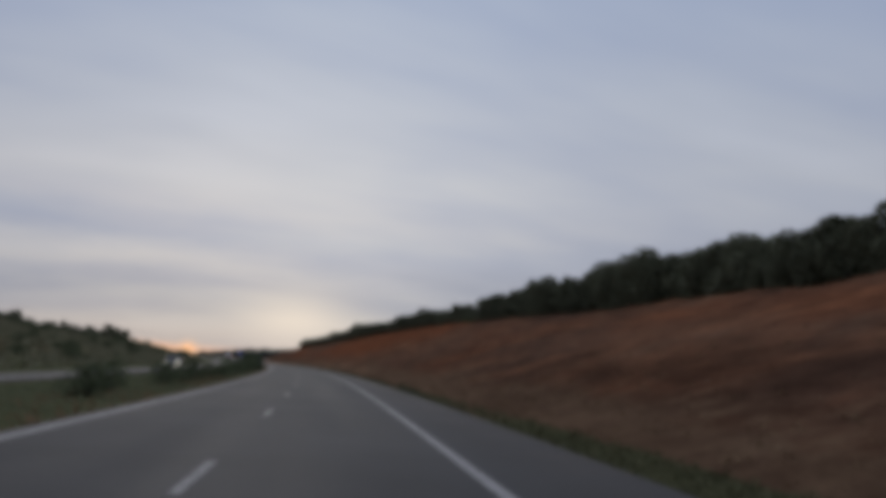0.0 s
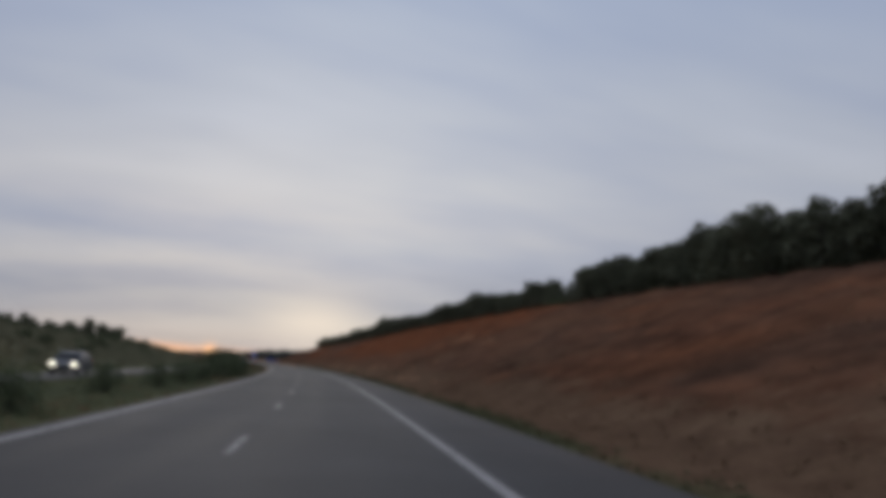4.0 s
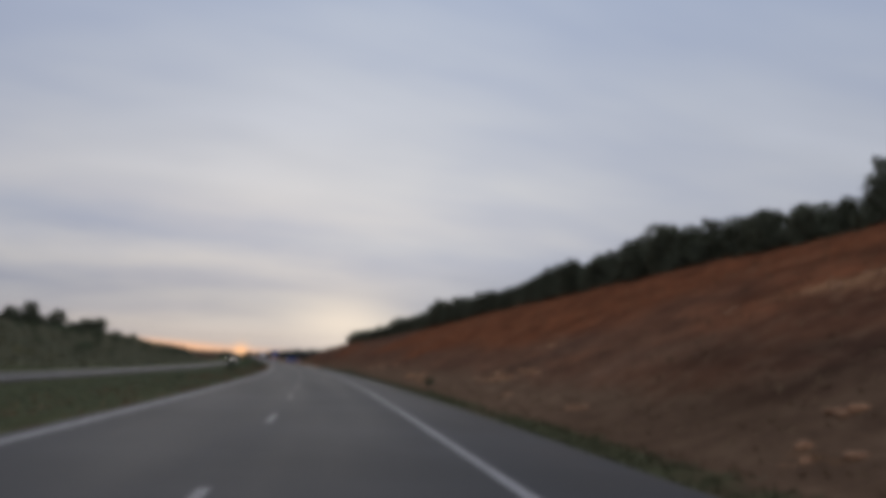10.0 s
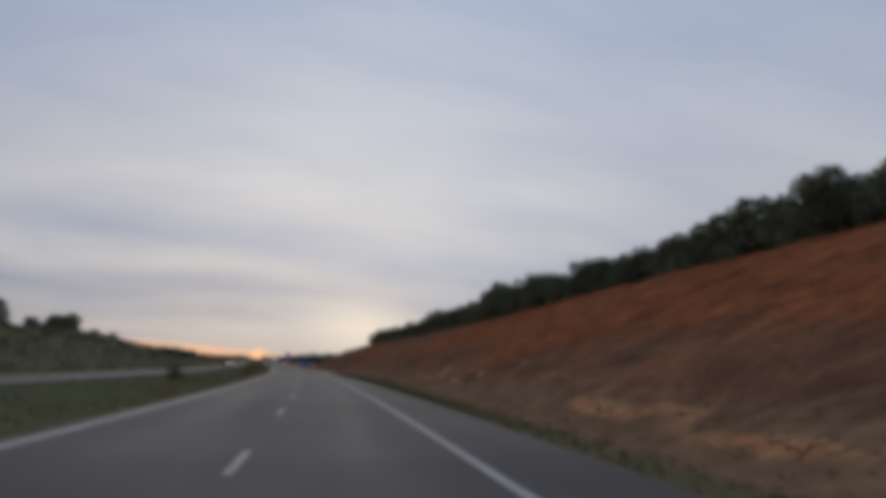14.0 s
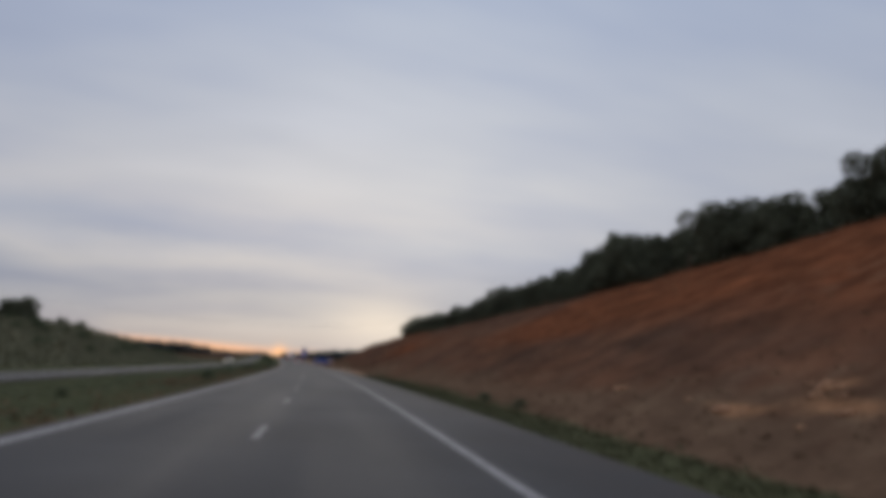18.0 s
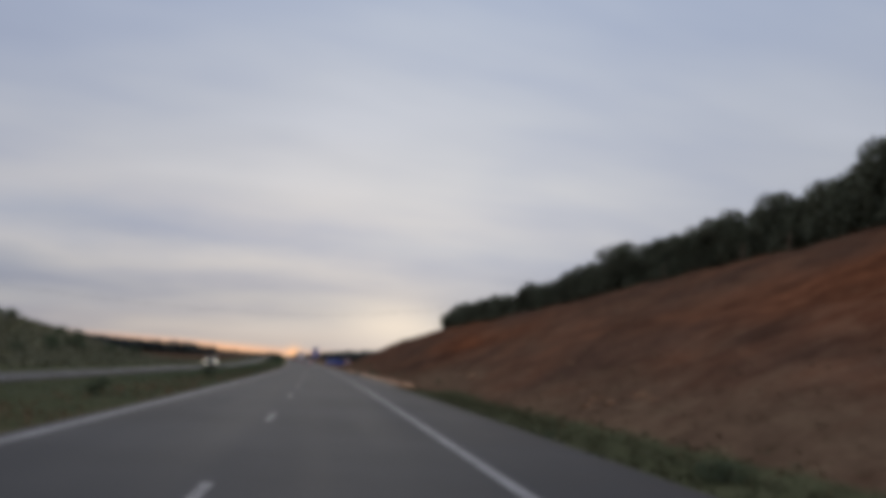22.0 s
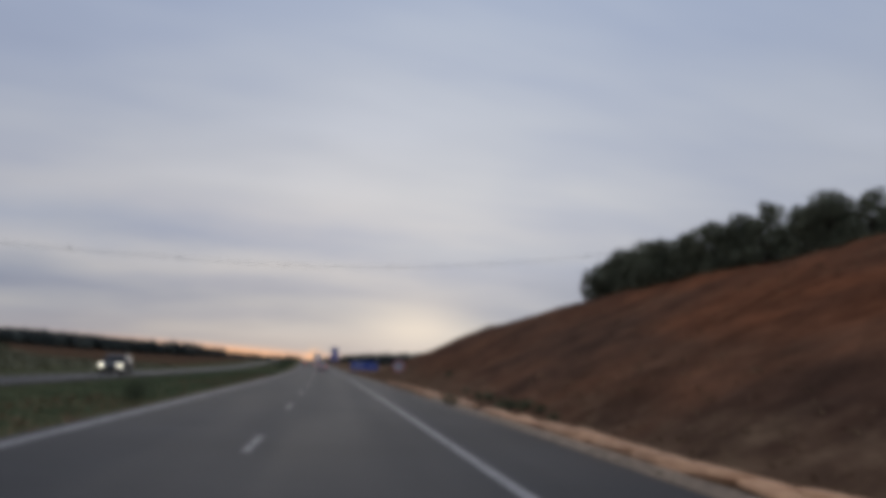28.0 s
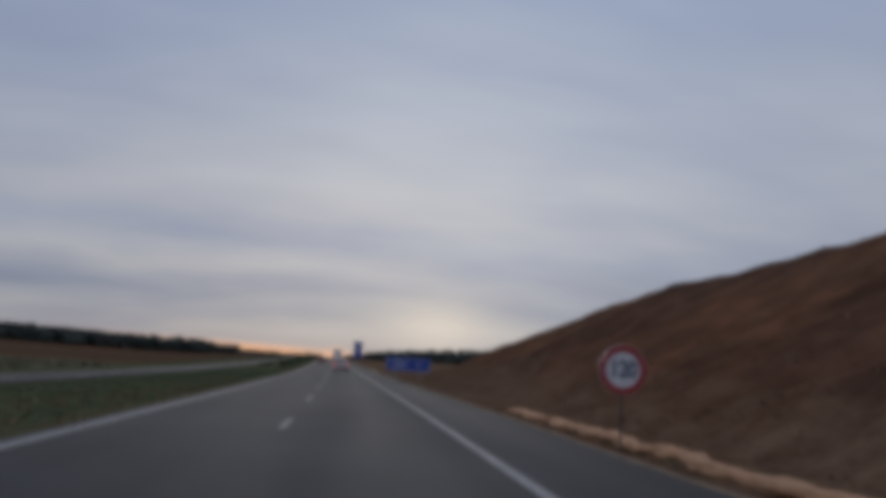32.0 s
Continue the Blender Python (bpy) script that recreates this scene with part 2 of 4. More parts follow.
def soil(name):
    """Red-brown earth, dry grass and green grass by the sheet's own cover values."""
    m = Nodes(name)
    big, mid, fine = m.noise(0.09, 5, 0.62), m.noise(0.9, 5, 0.65), m.noise(7, 4, 0.7)
    band = m.noise(1.0, 5, 0.6, source="UV", squash=(0.5, 0.2, 1))
    red = m.ramp(big, [(0.30, (0.083, 0.049, 0.034)), (0.45, (0.115, 0.063, 0.041)), (0.58, (0.144, 0.072, 0.043)), (0.72, (0.168, 0.097, 0.062))])
    red = m.mix(m.ramp(m.attribute("rust"), [(0.3, 0.0), (0.75, 0.7)]), red, m.ramp(mid, [(0.3, (0.135, 0.044, 0.020)), (0.7, (0.225, 0.078, 0.033))]))
    red = m.mix(0.6, red, m.ramp(band, [(0.32, (0.72, 0.75, 0.78)), (0.5, (1.05, 1.03, 1.02)), (0.68, (1.45, 1.32, 1.22))]), "MULTIPLY")
    red = m.mix(0.65, red, m.ramp(mid, [(0.3, 0.62), (0.7, 1.35)]), "MULTIPLY")
    red = m.mix(0.75, red, m.ramp(m.noise(1.0, 4, 0.55, source="UV", squash=(0.33, 0.26, 1)), [(0.34, (0.62, 0.66, 0.70)), (0.52, (1.0, 1.0, 1.0)), (0.68, (1.28, 1.22, 1.15))]), "MULTIPLY")
    # rain gullies down the slope
    gully = m.attribute("gully")
    red = m.mix(m.math("MULTIPLY", gully, 0.12, True), red, (0.06, 0.035, 0.027))
    dry = m.ramp(mid, [(0.3, (0.107, 0.067, 0.043)), (0.5, (0.144, 0.089, 0.056)), (0.7, (0.195, 0.126, 0.078))])
    green = m.ramp(mid, [(0.3, (0.06, 0.064, 0.034)), (0.55, (0.09, 0.09, 0.047)), (0.75, (0.125, 0.117, 0.066))])
    sand = m.ramp(mid, [(0.3, (0.19, 0.095, 0.05)), (0.7, (0.34, 0.18, 0.095))])
    rough_edge = m.math("MULTIPLY", m.math("SUBTRACT", mid, 0.5), 0.9)
    col = red
    for key, c in (("dry", dry), ("green", green), ("sand", sand)):
        f = m.math("ADD", m.attribute(key), rough_edge)
        col = m.mix(m.ramp(f, [(0.32, 0.0), (0.68, 1.0)]), col, c)
    col = m.mix(0.55, col, m.ramp(fine, [(0.3, 0.6), (0.7, 1.35)]), "MULTIPLY")
    # darker earth by cover value, strongest where the bands are dark
    col = m.mix(m.math("MULTIPLY", m.attribute("darkish"), m.ramp(band, [(0.3, 1.0), (0.7, 0.55)]), True), col, m.mix(1.0, col, (0.58, 0.56, 0.56), "MULTIPLY"))
    m.bump(fine, 0.6, 0.08)
    return m.done(col, 1.0, 0, 0.0)


def leaves(name, dark, mid, light):
    m = Nodes(name)
    col = m.ramp(m.island(), [(0.0, dark), (0.55, mid), (1.0, light)])
    col = m.mix(0.6, col, m.ramp(m.random(), [(0.0, 0.65), (1.0, 1.35)]), "MULTIPLY")
    m.p.inputs["Subsurface Weight"].default_value = 0.0
    return m.done(col, 0.85, 0, 0.08)


def plain(name, c, rough=0.5, metal=0.0, glow=0.0, glow_colour=None):
    m = Nodes(name)
    if glow:
        m.p.inputs["Emission Color"].default_value = (*(glow_colour or c), 1)
        m.p.inputs["Emission Strength"].default_value = glow
    col = m.mix(0.3, c, m.ramp(m.noise(6, 4), [(0.3, 0.7), (0.7, 1.2)]), "MULTIPLY")
    return m.done(col, rough, metal)


def glass_dark(name):
    m = Nodes(name)
    return m.done((0.015, 0.016, 0.018), 0.35, 0, 0.15)


ASPHALT = asphalt("asphalt", (0.0275, 0.0278, 0.0288), (0.0445, 0.0448, 0.046), 0.22)
ASPHALT_OLD = asphalt("asphalt_opposite", (0.08, 0.078, 0.075), (0.112, 0.11, 0.105), 0.1)
PAINT = paint("road_paint", (0.30, 0.286, 0.276), (0.055, 0.055, 0.055))
PAINT_THIN = paint("lane_paint", (0.29, 0.278, 0.267), (0.05, 0.05, 0.05), 0.47)
PAINT_DIRTY = paint("road_paint_dirty", (0.28, 0.266, 0.255), (0.06, 0.057, 0.053), 0.46)
SOIL = soil("earth")
GRASS_VERGE = leaves("grass_verge", (0.068, 0.071, 0.037), (0.096, 0.093, 0.049), (0.128, 0.116, 0.065))
GRASS_OLIVE = leaves("grass_olive", (0.114, 0.134, 0.08), (0.168, 0.187, 0.113), (0.235, 0.238, 0.148))
GRASS_GREEN = leaves("grass_green", (0.07, 0.098, 0.055), (0.1, 0.13, 0.07), (0.13, 0.155, 0.085))
SCRUB = leaves("scrub_leaf", (0.105, 0.103, 0.066), (0.154, 0.15, 0.094), (0.208, 0.19, 0.12))
GRASS_DRY = leaves("grass_dry", (0.135, 0.085, 0.05), (0.175, 0.113, 0.065), (0.24, 0.162, 0.094))
WOOD_LEAF = leaves("far_wood_leaf", (0.02, 0.025, 0.023), (0.029, 0.035, 0.031), (0.042, 0.048, 0.041))
FAR_SCRUB = leaves("far_scrub_leaf", (0.062, 0.054, 0.046), (0.082, 0.072, 0.061), (0.108, 0.093, 0.078))
TREE_LEAF = leaves("tree_leaf", (0.087, 0.092, 0.062), (0.12, 0.126, 0.083), (0.158, 0.162, 0.104))
BUSH_LEAF = leaves("bush_leaf", (0.063, 0.078, 0.046), (0.102, 0.122, 0.068), (0.146, 0.163, 0.092))
BARK = worn("bark", (0.05, 0.04, 0.032), (0.09, 0.074, 0.06), 8, 0.95, bump=0.6, dist=0.03)
STONE = worn("stone", (0.28, 0.13, 0.062), (0.44, 0.235, 0.12), 3.0, 0.95, bump=0.6, dist=0.04, by_object=0.4)
ROCK = worn("sandstone", (0.42, 0.21, 0.105), (0.6, 0.345, 0.185), 1.2, 0.92, bump=0.6, dist=0.05, by_object=0.35)
CONCRETE = worn("concrete", (0.17, 0.115, 0.073), (0.29, 0.20, 0.13), 1.6, 0.9, bump=0.3, dist=0.01)
STEEL = worn("galvanised_steel", (0.30, 0.31, 0.32), (0.42, 0.43, 0.44), 6, 0.45, 0.8)
WHITE = worn("sign_white", (0.62, 0.63, 0.65), (0.72, 0.73, 0.75), 4, 0.4)
RED = worn("sign_red", (0.30, 0.018, 0.03), (0.38, 0.03, 0.04), 5, 0.4)
BLUE = worn("sign_blue", (0.012, 0.05, 0.32), (0.02, 0.07, 0.40), 3, 0.4)
INK = plain("sign_ink", (0.06, 0.08, 0.15), 0.5)
STEEL_DARK = worn("weathered_steel", (0.07, 0.062, 0.056), (0.11, 0.10, 0.09), 6, 0.7)
TYRE = worn("rubber", (0.012, 0.012, 0.013), (0.025, 0.025, 0.026), 10, 0.85)
CAR_GLASS = glass_dark("car_glass")
CAR_WHITE = plain("car_paint_silver", (0.42, 0.42, 0.43), 0.45)
CAR_DARK = plain("car_paint_dark", (0.035, 0.037, 0.04), 0.5)
CAR_GREY = plain("car_paint_grey", (0.10, 0.105, 0.11), 0.5)
TRIM = plain("black_plastic", (0.02, 0.02, 0.02), 0.6)
HEADLIGHT = plain("headlight", (0.9, 0.88, 0.8), 0.2, glow=2.6, glow_colour=(1.0, 0.95, 0.76))
TAIL = plain("tail_light", (0.5, 0.02, 0.02), 0.3, glow=0.7, glow_colour=(1.0, 0.09, 0.06))
CABLE = plain("cable_grey", (0.11, 0.11, 0.115), 0.7)
WOOD = worn("pole_wood", (0.09, 0.07, 0.052), (0.15, 0.12, 0.09), 5, 0.9, bump=0.5)


# ---------------------------------------------------------------- mesh helpers
def lattice(x, y, seed):
    """Smooth numpy noise in 0..1 on a unit lattice."""
    xi, yi = np.floor(x).astype(np.int64), np.floor(y).astype(np.int64)
    fx, fy = x - xi, y - yi
    fx, fy = fx * fx * (3 - 2 * fx), fy * fy * (3 - 2 * fy)

    def h(i, j):
        n = (i * 374761393 + j * 668265263 + seed * 1442695041) & 0xFFFFFFFF
        n = ((n ^ (n >> 13)) * 1274126177) & 0xFFFFFFFF
        return ((n ^ (n >> 16)) & 0xFFFF) / 65535.0
    a = h(xi, yi) * (1 - fx) + h(xi + 1, yi) * fx
    b = h(xi, yi + 1) * (1 - fx) + h(xi + 1, yi + 1) * fx
    return a * (1 - fy) + b * fy


def rough(x, y, seed, octaves=4):
    x, y = np.asarray(x, float), np.asarray(y, float)
    out, amp, tot = 0.0, 1.0, 0.0
    for k in range(octaves):
        out = out + amp * lattice(x * 2 ** k + 17.3 * k, y * 2 ** k - 9.1 * k, seed + k)
        tot += amp
        amp *= 0.5
    return out / tot - 0.5


def smooth(t, a, b):
    u = np.clip((np.asarray(t, float) - a) / (b - a), 0, 1)
    return u * u * (3 - 2 * u)


def sheet(name, ss, xs, height, material, covers=None, uv=False, soft=True):
    """A grid over road coordinates; covers: name -> function of s, x, z."""
    S, X = np.meshgrid(ss, xs, indexing="ij")
    Z = height(S, X)
    P = place(S, X, Z).reshape(-1, 3)
    n, m = S.shape
    i = np.arange(n * m).reshape(n, m)
    F = np.stack([i[:-1, :-1], i[:-1, 1:], i[1:, 1:], i[1:, :-1]], -1).reshape(-1, 4)
    me = bpy.data.meshes.new(name)
    me.from_pydata(P.tolist(), [], F.tolist())
    if soft:
        me.polygons.foreach_set("use_smooth", np.ones(len(F), bool))
    for key, fn in (covers or {}).items():
        me.attributes.new(key, "FLOAT", "POINT").data.foreach_set("value", np.broadcast_to(fn(S, X, Z), S.shape).astype(np.float32).ravel())
    if uv:
        lay = me.uv_layers.new(name="UVMap")
        q = np.stack([X.ravel(), S.ravel()], -1)[F.ravel()]
        lay.data.foreach_set("uv", q.astype(np.float32).ravel())
    me.materials.append(material)
    me.update()
    return me


def slab(name, s0, s1, x0, x1, top, deep, material, step=4.0):
    """A strip along the road with a top and two sides."""
    ss = np.append(np.arange(s0, s1, step), s1)
    xs = np.array([x0, x0, *np.linspace(x0, x1, max(2, int((x1 - x0) / 2)))[1:-1], x1, x1])
    zs = np.full(len(xs), top)
    zs[0] = zs[-1] = top - deep
    me = sheet(name, ss, xs, lambda S, X: np.broadcast_to(zs, S.shape), material, uv=True, soft=False)
    return me


def box(bm, c, size, turn=None):
    m = Matrix.Translation(c) @ (turn.to_4x4() if turn else Matrix()) @ Matrix.Diagonal((*size, 1))
    return bmesh.ops.create_cube(bm, size=1, matrix=m)["verts"]


def tube(bm, p, q, r0, r1, n=8, caps=True):
    p, q = Vector(p), Vector(q)
    d = q - p
    m = Matrix.Translation((p + q) / 2) @ d.to_track_quat("Z", "Y").to_matrix().to_4x4()
    return bmesh.ops.create_cone(bm, cap_ends=caps, segments=n, radius1=r0, radius2=r1, depth=d.length, matrix=m)["verts"]


def mesh_of(name, bm, material, bevel=0.0, soft=False):
    if bevel:
        bmesh.ops.bevel(bm, geom=bm.edges[:], offset=bevel, segments=2, affect="EDGES", profile=0.5)
    me = bpy.data.meshes.new(name)
    bm.to_mesh(me)
    bm.free()
    if soft:
        me.polygons.foreach_set("use_smooth", np.ones(len(me.polygons), bool))
    if material:
        me.materials.append(material)
    return me


def part(name, bm, material, parent, label="", bevel=0.0, soft=False):
    me = bm if isinstance(bm, bpy.types.Mesh) else mesh_of(name, bm, material, bevel, soft)
    ob = new(name, me)
    ob.parent = parent
    if label:
        tagged(ob, label)
    return ob


def thing(name, label, category, group="", kind="", m=None):
    ob = tagged(new(name), label, category, group, kind)
    ob.empty_display_size = 0.3
    if m is not None:
        ob.matrix_basis = m
    return ob


# ---------------------------------------------------------------- ground
CREST_S = [-150, 0, 40, 60, 80, 100, 120, 140, 160, 180, 200, 220, 240, 260, 280, 300, 320, 340, 355, 370, 385, 393, 400, 425, 439, 453, 461, 475, 486, 600]
CREST_Z = [6.6, 6.9, 7.3, 7.6, 7.85, 8.35, 9.0, 9.5, 9.85, 9.98, 10.15, 10.22, 10.2, 10.05, 9.85, 9.65, 9.45, 9.1, 8.7, 8.2, 7.9, 7.75, 7.6, 6.3, 5.0, 3.6, 2.5, 0.8, 0.0, -0.1]
INSET_S = [266, 314, 345, 373, 400, 425, 439, 453, 461, 475, 486]
INSET_X = [29, 28.8, 27, 24.5, 21.7, 18.4, 16.6, 15.4, 14.6, 13.2, 12]
FOOT = 7.9


def crest_x(s):
    return np.interp(s, INSET_S, INSET_X)


def crest_z(s):
    return np.interp(s, CREST_S, CREST_Z)


def gullies(s, x):
    """Rain gullies that run down the cut: 0 on the ribs, 1 in the channels."""
    warp = s * 0.42 + 3.0 * rough(s * 0.11, x * 0.09, 5, 3)
    g = np.abs(np.sin(warp * 2.1)) ** 0.5
    return np.clip(1 - g * 1.5, 0, 1) * (0.5 + rough(s * 0.07, x * 0.05, 9, 2))


def bank(s, x):
    """Height of the cut slope to the right of the road."""
    cx, cz = crest_x(s), crest_z(s)
    u = np.clip((x - FOOT) / np.maximum(cx - FOOT, 1.0), 0, 1)
    rise = u ** 1.08 + 0.04 * np.sin(u * math.pi)
    beyond = np.maximum(x - cx, 0)
    tail = smooth(s, 486, 400)
    cz = cz * smooth(s, -400, -300)
    z = cz * rise + 0.035 * beyond * tail - 0.05 * beyond * (1 - tail)
    mask = smooth(u, 0.0, 0.12) * smooth(s, 490, 455)
    z = z + mask * (0.55 * rough(s * 0.16, x * 0.2, 3, 4) + 0.22 * rough(s * 0.9, x * 0.9, 4, 3) - 0.18 * gullies(s, x) * smooth(u, 1.05, 0.6))
    verge = smooth(x, 6.1, 7.4)
    heap = 0.14 * smooth(s, 380, 390) * smooth(x, 6.2, 6.5)
    return np.where(x < FOOT, -0.10 + heap + 0.10 * verge + 0.10 * verge * rough(s * 0.8, x * 0.8, 6, 3), z)


HILL_S = [-150, 60, 150, 230, 300, 350, 405, 416, 426, 438, 455, 530]
HILL_Z = [7.5, 7.5, 7.0, 6.2, 6.2, 6.3, 6.6, 5.4, 3.2, 1.2, 0.2, -0.3]


def left_hill(s, x):
    """Bushy rise beyond the opposite carriageway, with its crest some 58 m off."""
    top = np.interp(s, HILL_S, HILL_Z)
    up = smooth(-x, 19.0, np.interp(s, [340, 400], [60.0, 51.0])) * (1 - 0.5 * smooth(-x, 75.0, 180.0))
    return top * up + 0.8 * rough(s * 0.05, x * 0.05, 21, 3) * smooth(-x, 24, 45)


def land(s, x):
    """Height of the open ground."""
    near = -0.14 - 0.13 * smooth(-x, 6.0, 12.0)
    z = near + left_hill(s, x)
    # far ridge across the valley, and the flat land at the road's end
    r = smooth(s, 560, 790) * smooth(-x, 22, 58) * (1 - 0.35 * smooth(s, 1100, 2400))
    z = z + r * (0.2 + 3.6 * smooth(-x, 60, 170) + 5 * smooth(-x, 170, 500) + 2.5 * rough(s * 0.006, x * 0.006, 31, 3))
    q = smooth(s, 620, 1300) * smooth(x, 14, 120)
    z = z + q * (11 + 4 * rough(s * 0.004, x * 0.005, 33, 3))
    end = smooth(s, 1500, 3200)
    z = z + end * (7 + 9 * rough(s * 0.0012, x * 0.0016, 35, 3))
    # the plateau behind the cutting
    plateau = (crest_z(s) + 1.1) * smooth(s, 484, 400) * smooth(s, -400, -300)
    z = z + plateau * smooth(x, 44, 62.5)
    lump = 0.25 * rough(s * 0.3, x * 0.3, 37, 3) * smooth(np.abs(x + 3), 8, 14)
    return np.minimum(z + lump, 200) + 0.06 * rough(s * 0.9, x * 0.9, 38, 2) * smooth(-x, 4.4, 5.2) * smooth(-x, 12.0, 10.5)


ss = np.concatenate([np.arange(-1500, -150, 90.0), np.arange(-150, 480, 3.0), np.arange(480, 1000, 10.0), np.arange(1000, 4400, 60.0)])
xs = np.concatenate([-np.geomspace(30, 1500, 34)[::-1], np.arange(-29, 60, 1.0), np.geomspace(61, 1800, 30)])
ground = new("ground", sheet("ground", ss, xs, land, SOIL, {
    "green": lambda s, x, z: np.where(x < -3, 0.9 + 0.3 * rough(s * 0.05, x * 0.12, 41, 3) - 0.62 * smooth(s, 455, 510) * smooth(-x, 20, 27) - 0.3 * smooth(-x, 20, 30) * smooth(s, 520, 460) - 0.6 * smooth(-x, 5.0, 4.3), 0.25 + 0.4 * rough(s * 0.02, x * 0.04, 42, 3)),
    "dry": lambda s, x, z: 0.55 + 0.6 * rough(s * 0.06, x * 0.1, 43, 3) + 0.25 * smooth(s, 500, 600),
    "sand": lambda s, x, z: np.clip(0.08 * smooth(-x, 4.5, 4.0) * (x < -3) + 0.3 * rough(s * 0.3, x * 0.6, 44, 3) * (x < -3) * smooth(-x, 6.5, 5.0), 0, 1)
    + 0.5 * smooth(s, 660, 700) * smooth(s, 780, 745) * smooth(-x, 68, 78) * smooth(-x, 118, 100),
    "darkish": lambda s, x, z: 0.95 * smooth(s, 470, 520) * smooth(-x, 19, 26),
    "gully": lambda s, x, z: 0.0 * x}, uv=True))
tagged(ground, "grassy open ground with bare reddish earth", "ground", kind="structure")

BANDS_NEAR = [(123.6, 9.05, 2.4, 0.48), (116, 9.15, 0.7, 0.3), (126.5, 17.2, 4.5, 0.55), (145.5, 17.9, 6.0, 0.9), (143.5, 18.9, 3.0, 0.5), (133, 10.2, 0.4, 0.3), (131.5, 8.7, 1.0, 0.3), (107.2, 9.4, 0.5, 0.25), (145, 9.0, 1.2, 0.18),
              (164, 9.85, 2.6, 0.28), (161.3, 10.35, 1.8, 0.3), (160, 11.2, 2.6, 0.28), (164.8, 10.75, 1.4, 0.25), (154.8, 8.95, 0.8, 0.35), (167, 14.2, 1.6, 0.5), (168.1, 10.2, 0.6, 0.3)]
BANDS_FAR = [(181.5, 8.9, 2.6, 0.25), (191, 9.2, 2.6, 0.28), (187, 9.65, 1.6, 0.25), (203, 11.0, 3.0, 0.3), (218.8, 11.3, 1.2, 0.3), (221.5, 10.0, 0.9, 0.25), (228.5, 10.3, 1.7, 0.35), (231, 9.65, 2.2, 0.32), (229.4, 11.0, 1.1, 0.28),
             (239.2, 10.0, 0.6, 0.3), (286.4, 9.35, 1.3, 0.3), (284.5, 9.9, 0.8, 0.25), (311, 10.0, 0.8, 0.28), (371.8, 11.05, 0.7, 0.1)]
OUTCROPS = BANDS_NEAR + BANDS_FAR


def outcrops(s, x):
    """Bands of pale orange rock that break through the slope."""
    return sum(0.64 * np.exp(-((s - a) / l) ** 2 - ((x - c) / w) ** 2) for a, c, l, w in OUTCROPS)


def verge_edge(s):
    """How far the green verge reaches from the shoulder."""
    return np.interp(s, [0, 28, 60, 110, 150, 200, 245, 262, 308, 318, 340], [7.8, 7.6, 7.0, 7.4, 7.4, 7.5, 8.1, 8.3, 8.2, 6.7, 6.6])


ss = np.concatenate([np.arange(-400, -40, 6.0), np.arange(-40, 500, 0.6)])
xs = np.concatenate([[6.05], np.arange(6.3, 9.0, 0.3), np.arange(9.0, 15.0, 0.25), np.arange(15.0, 31.0, 0.5), np.arange(31, 64, 2.5)])
embankment = new("embankment", sheet("embankment", ss, xs, bank, SOIL, {
    "green": lambda s, x, z: 0.95 * smooth(x, verge_edge(s) + 0.5, verge_edge(s) - 0.4) * (0.75 + 0.9 * rough(s * 0.10, x * 0.3, 51, 3)) * smooth(s, 425, 360) + 0.9 * smooth(x, crest_x(s) - 0.5, crest_x(s) + 1.5) - 0.5 * (s > 316.5) * smooth(x, 8.5, 7.0) + 0.35 * smooth(np.abs(s - 308), 10, 6) * smooth(x, 9.5, 8.0),
    "dry": lambda s, x, z: 0.62 * smooth(x, 13.0, 8.0) - 0.25 * smooth(s, 320, 350) + 0.25 * smooth(s, 390, 430) + 0.75 * rough(s * 0.07, x * 0.22, 52, 4) + 0.18,
    "sand": lambda s, x, z: 0.12 * smooth(np.abs(s - 183), 55, 30) * smooth(np.abs(x - 9.6), 2.2, 0.8) + 0.2 * smooth(np.abs(s - 187), 13, 6) * smooth(np.abs(x - 9.1), 0.9, 0.3) + 0.36 * rough(s * 0.22, x * 0.6, 53, 4) * smooth(x, 15, 9) + outcrops(s, x),
    "rust": lambda s, x, z: 0.75 * smooth(np.abs(s - 225), 110, 40) * smooth(x, 11, 17) + 0.35 * smooth(s, 300, 350) * smooth(x, 12, 16) + 0.1 * smooth(s, 110, 60) * smooth(x, 10, 14) + 1.1 * rough(s * 0.05, x * 0.13, 55, 4) + 0.14 - 0.5 * smooth(s, 385, 412),
    "darkish": lambda s, x, z: (0.6 * smooth(s, 125, 100) + 0.5 * smooth(np.abs(s - 350), 26, 12) + 0.5 * smooth(s, 50, 28) + 0.75 * np.exp(-((s - 137) / 9) ** 2) + 0.42 * smooth(s, 384, 396)) * smooth(x, 19, 12) * (0.9 + 1.2 * rough(s * 0.12, x * 0.16, 57, 3))
    + np.exp(-((s - 96.7) / 1.6) ** 2 - ((x - 8.7) / 0.5) ** 2) + np.exp(-((s - 220) / 2.2) ** 2 - ((x - 10.6) / 0.35) ** 2) + np.exp(-((s - 182) / 1.2) ** 2 - ((x - 11.5) / 0.5) ** 2),
    "gully": lambda s, x, z: gullies(s, x)}, uv=True))
tagged(embankment, "rain-worn red-brown earth cutting with dry grass at its foot", "embankment", kind="structure")

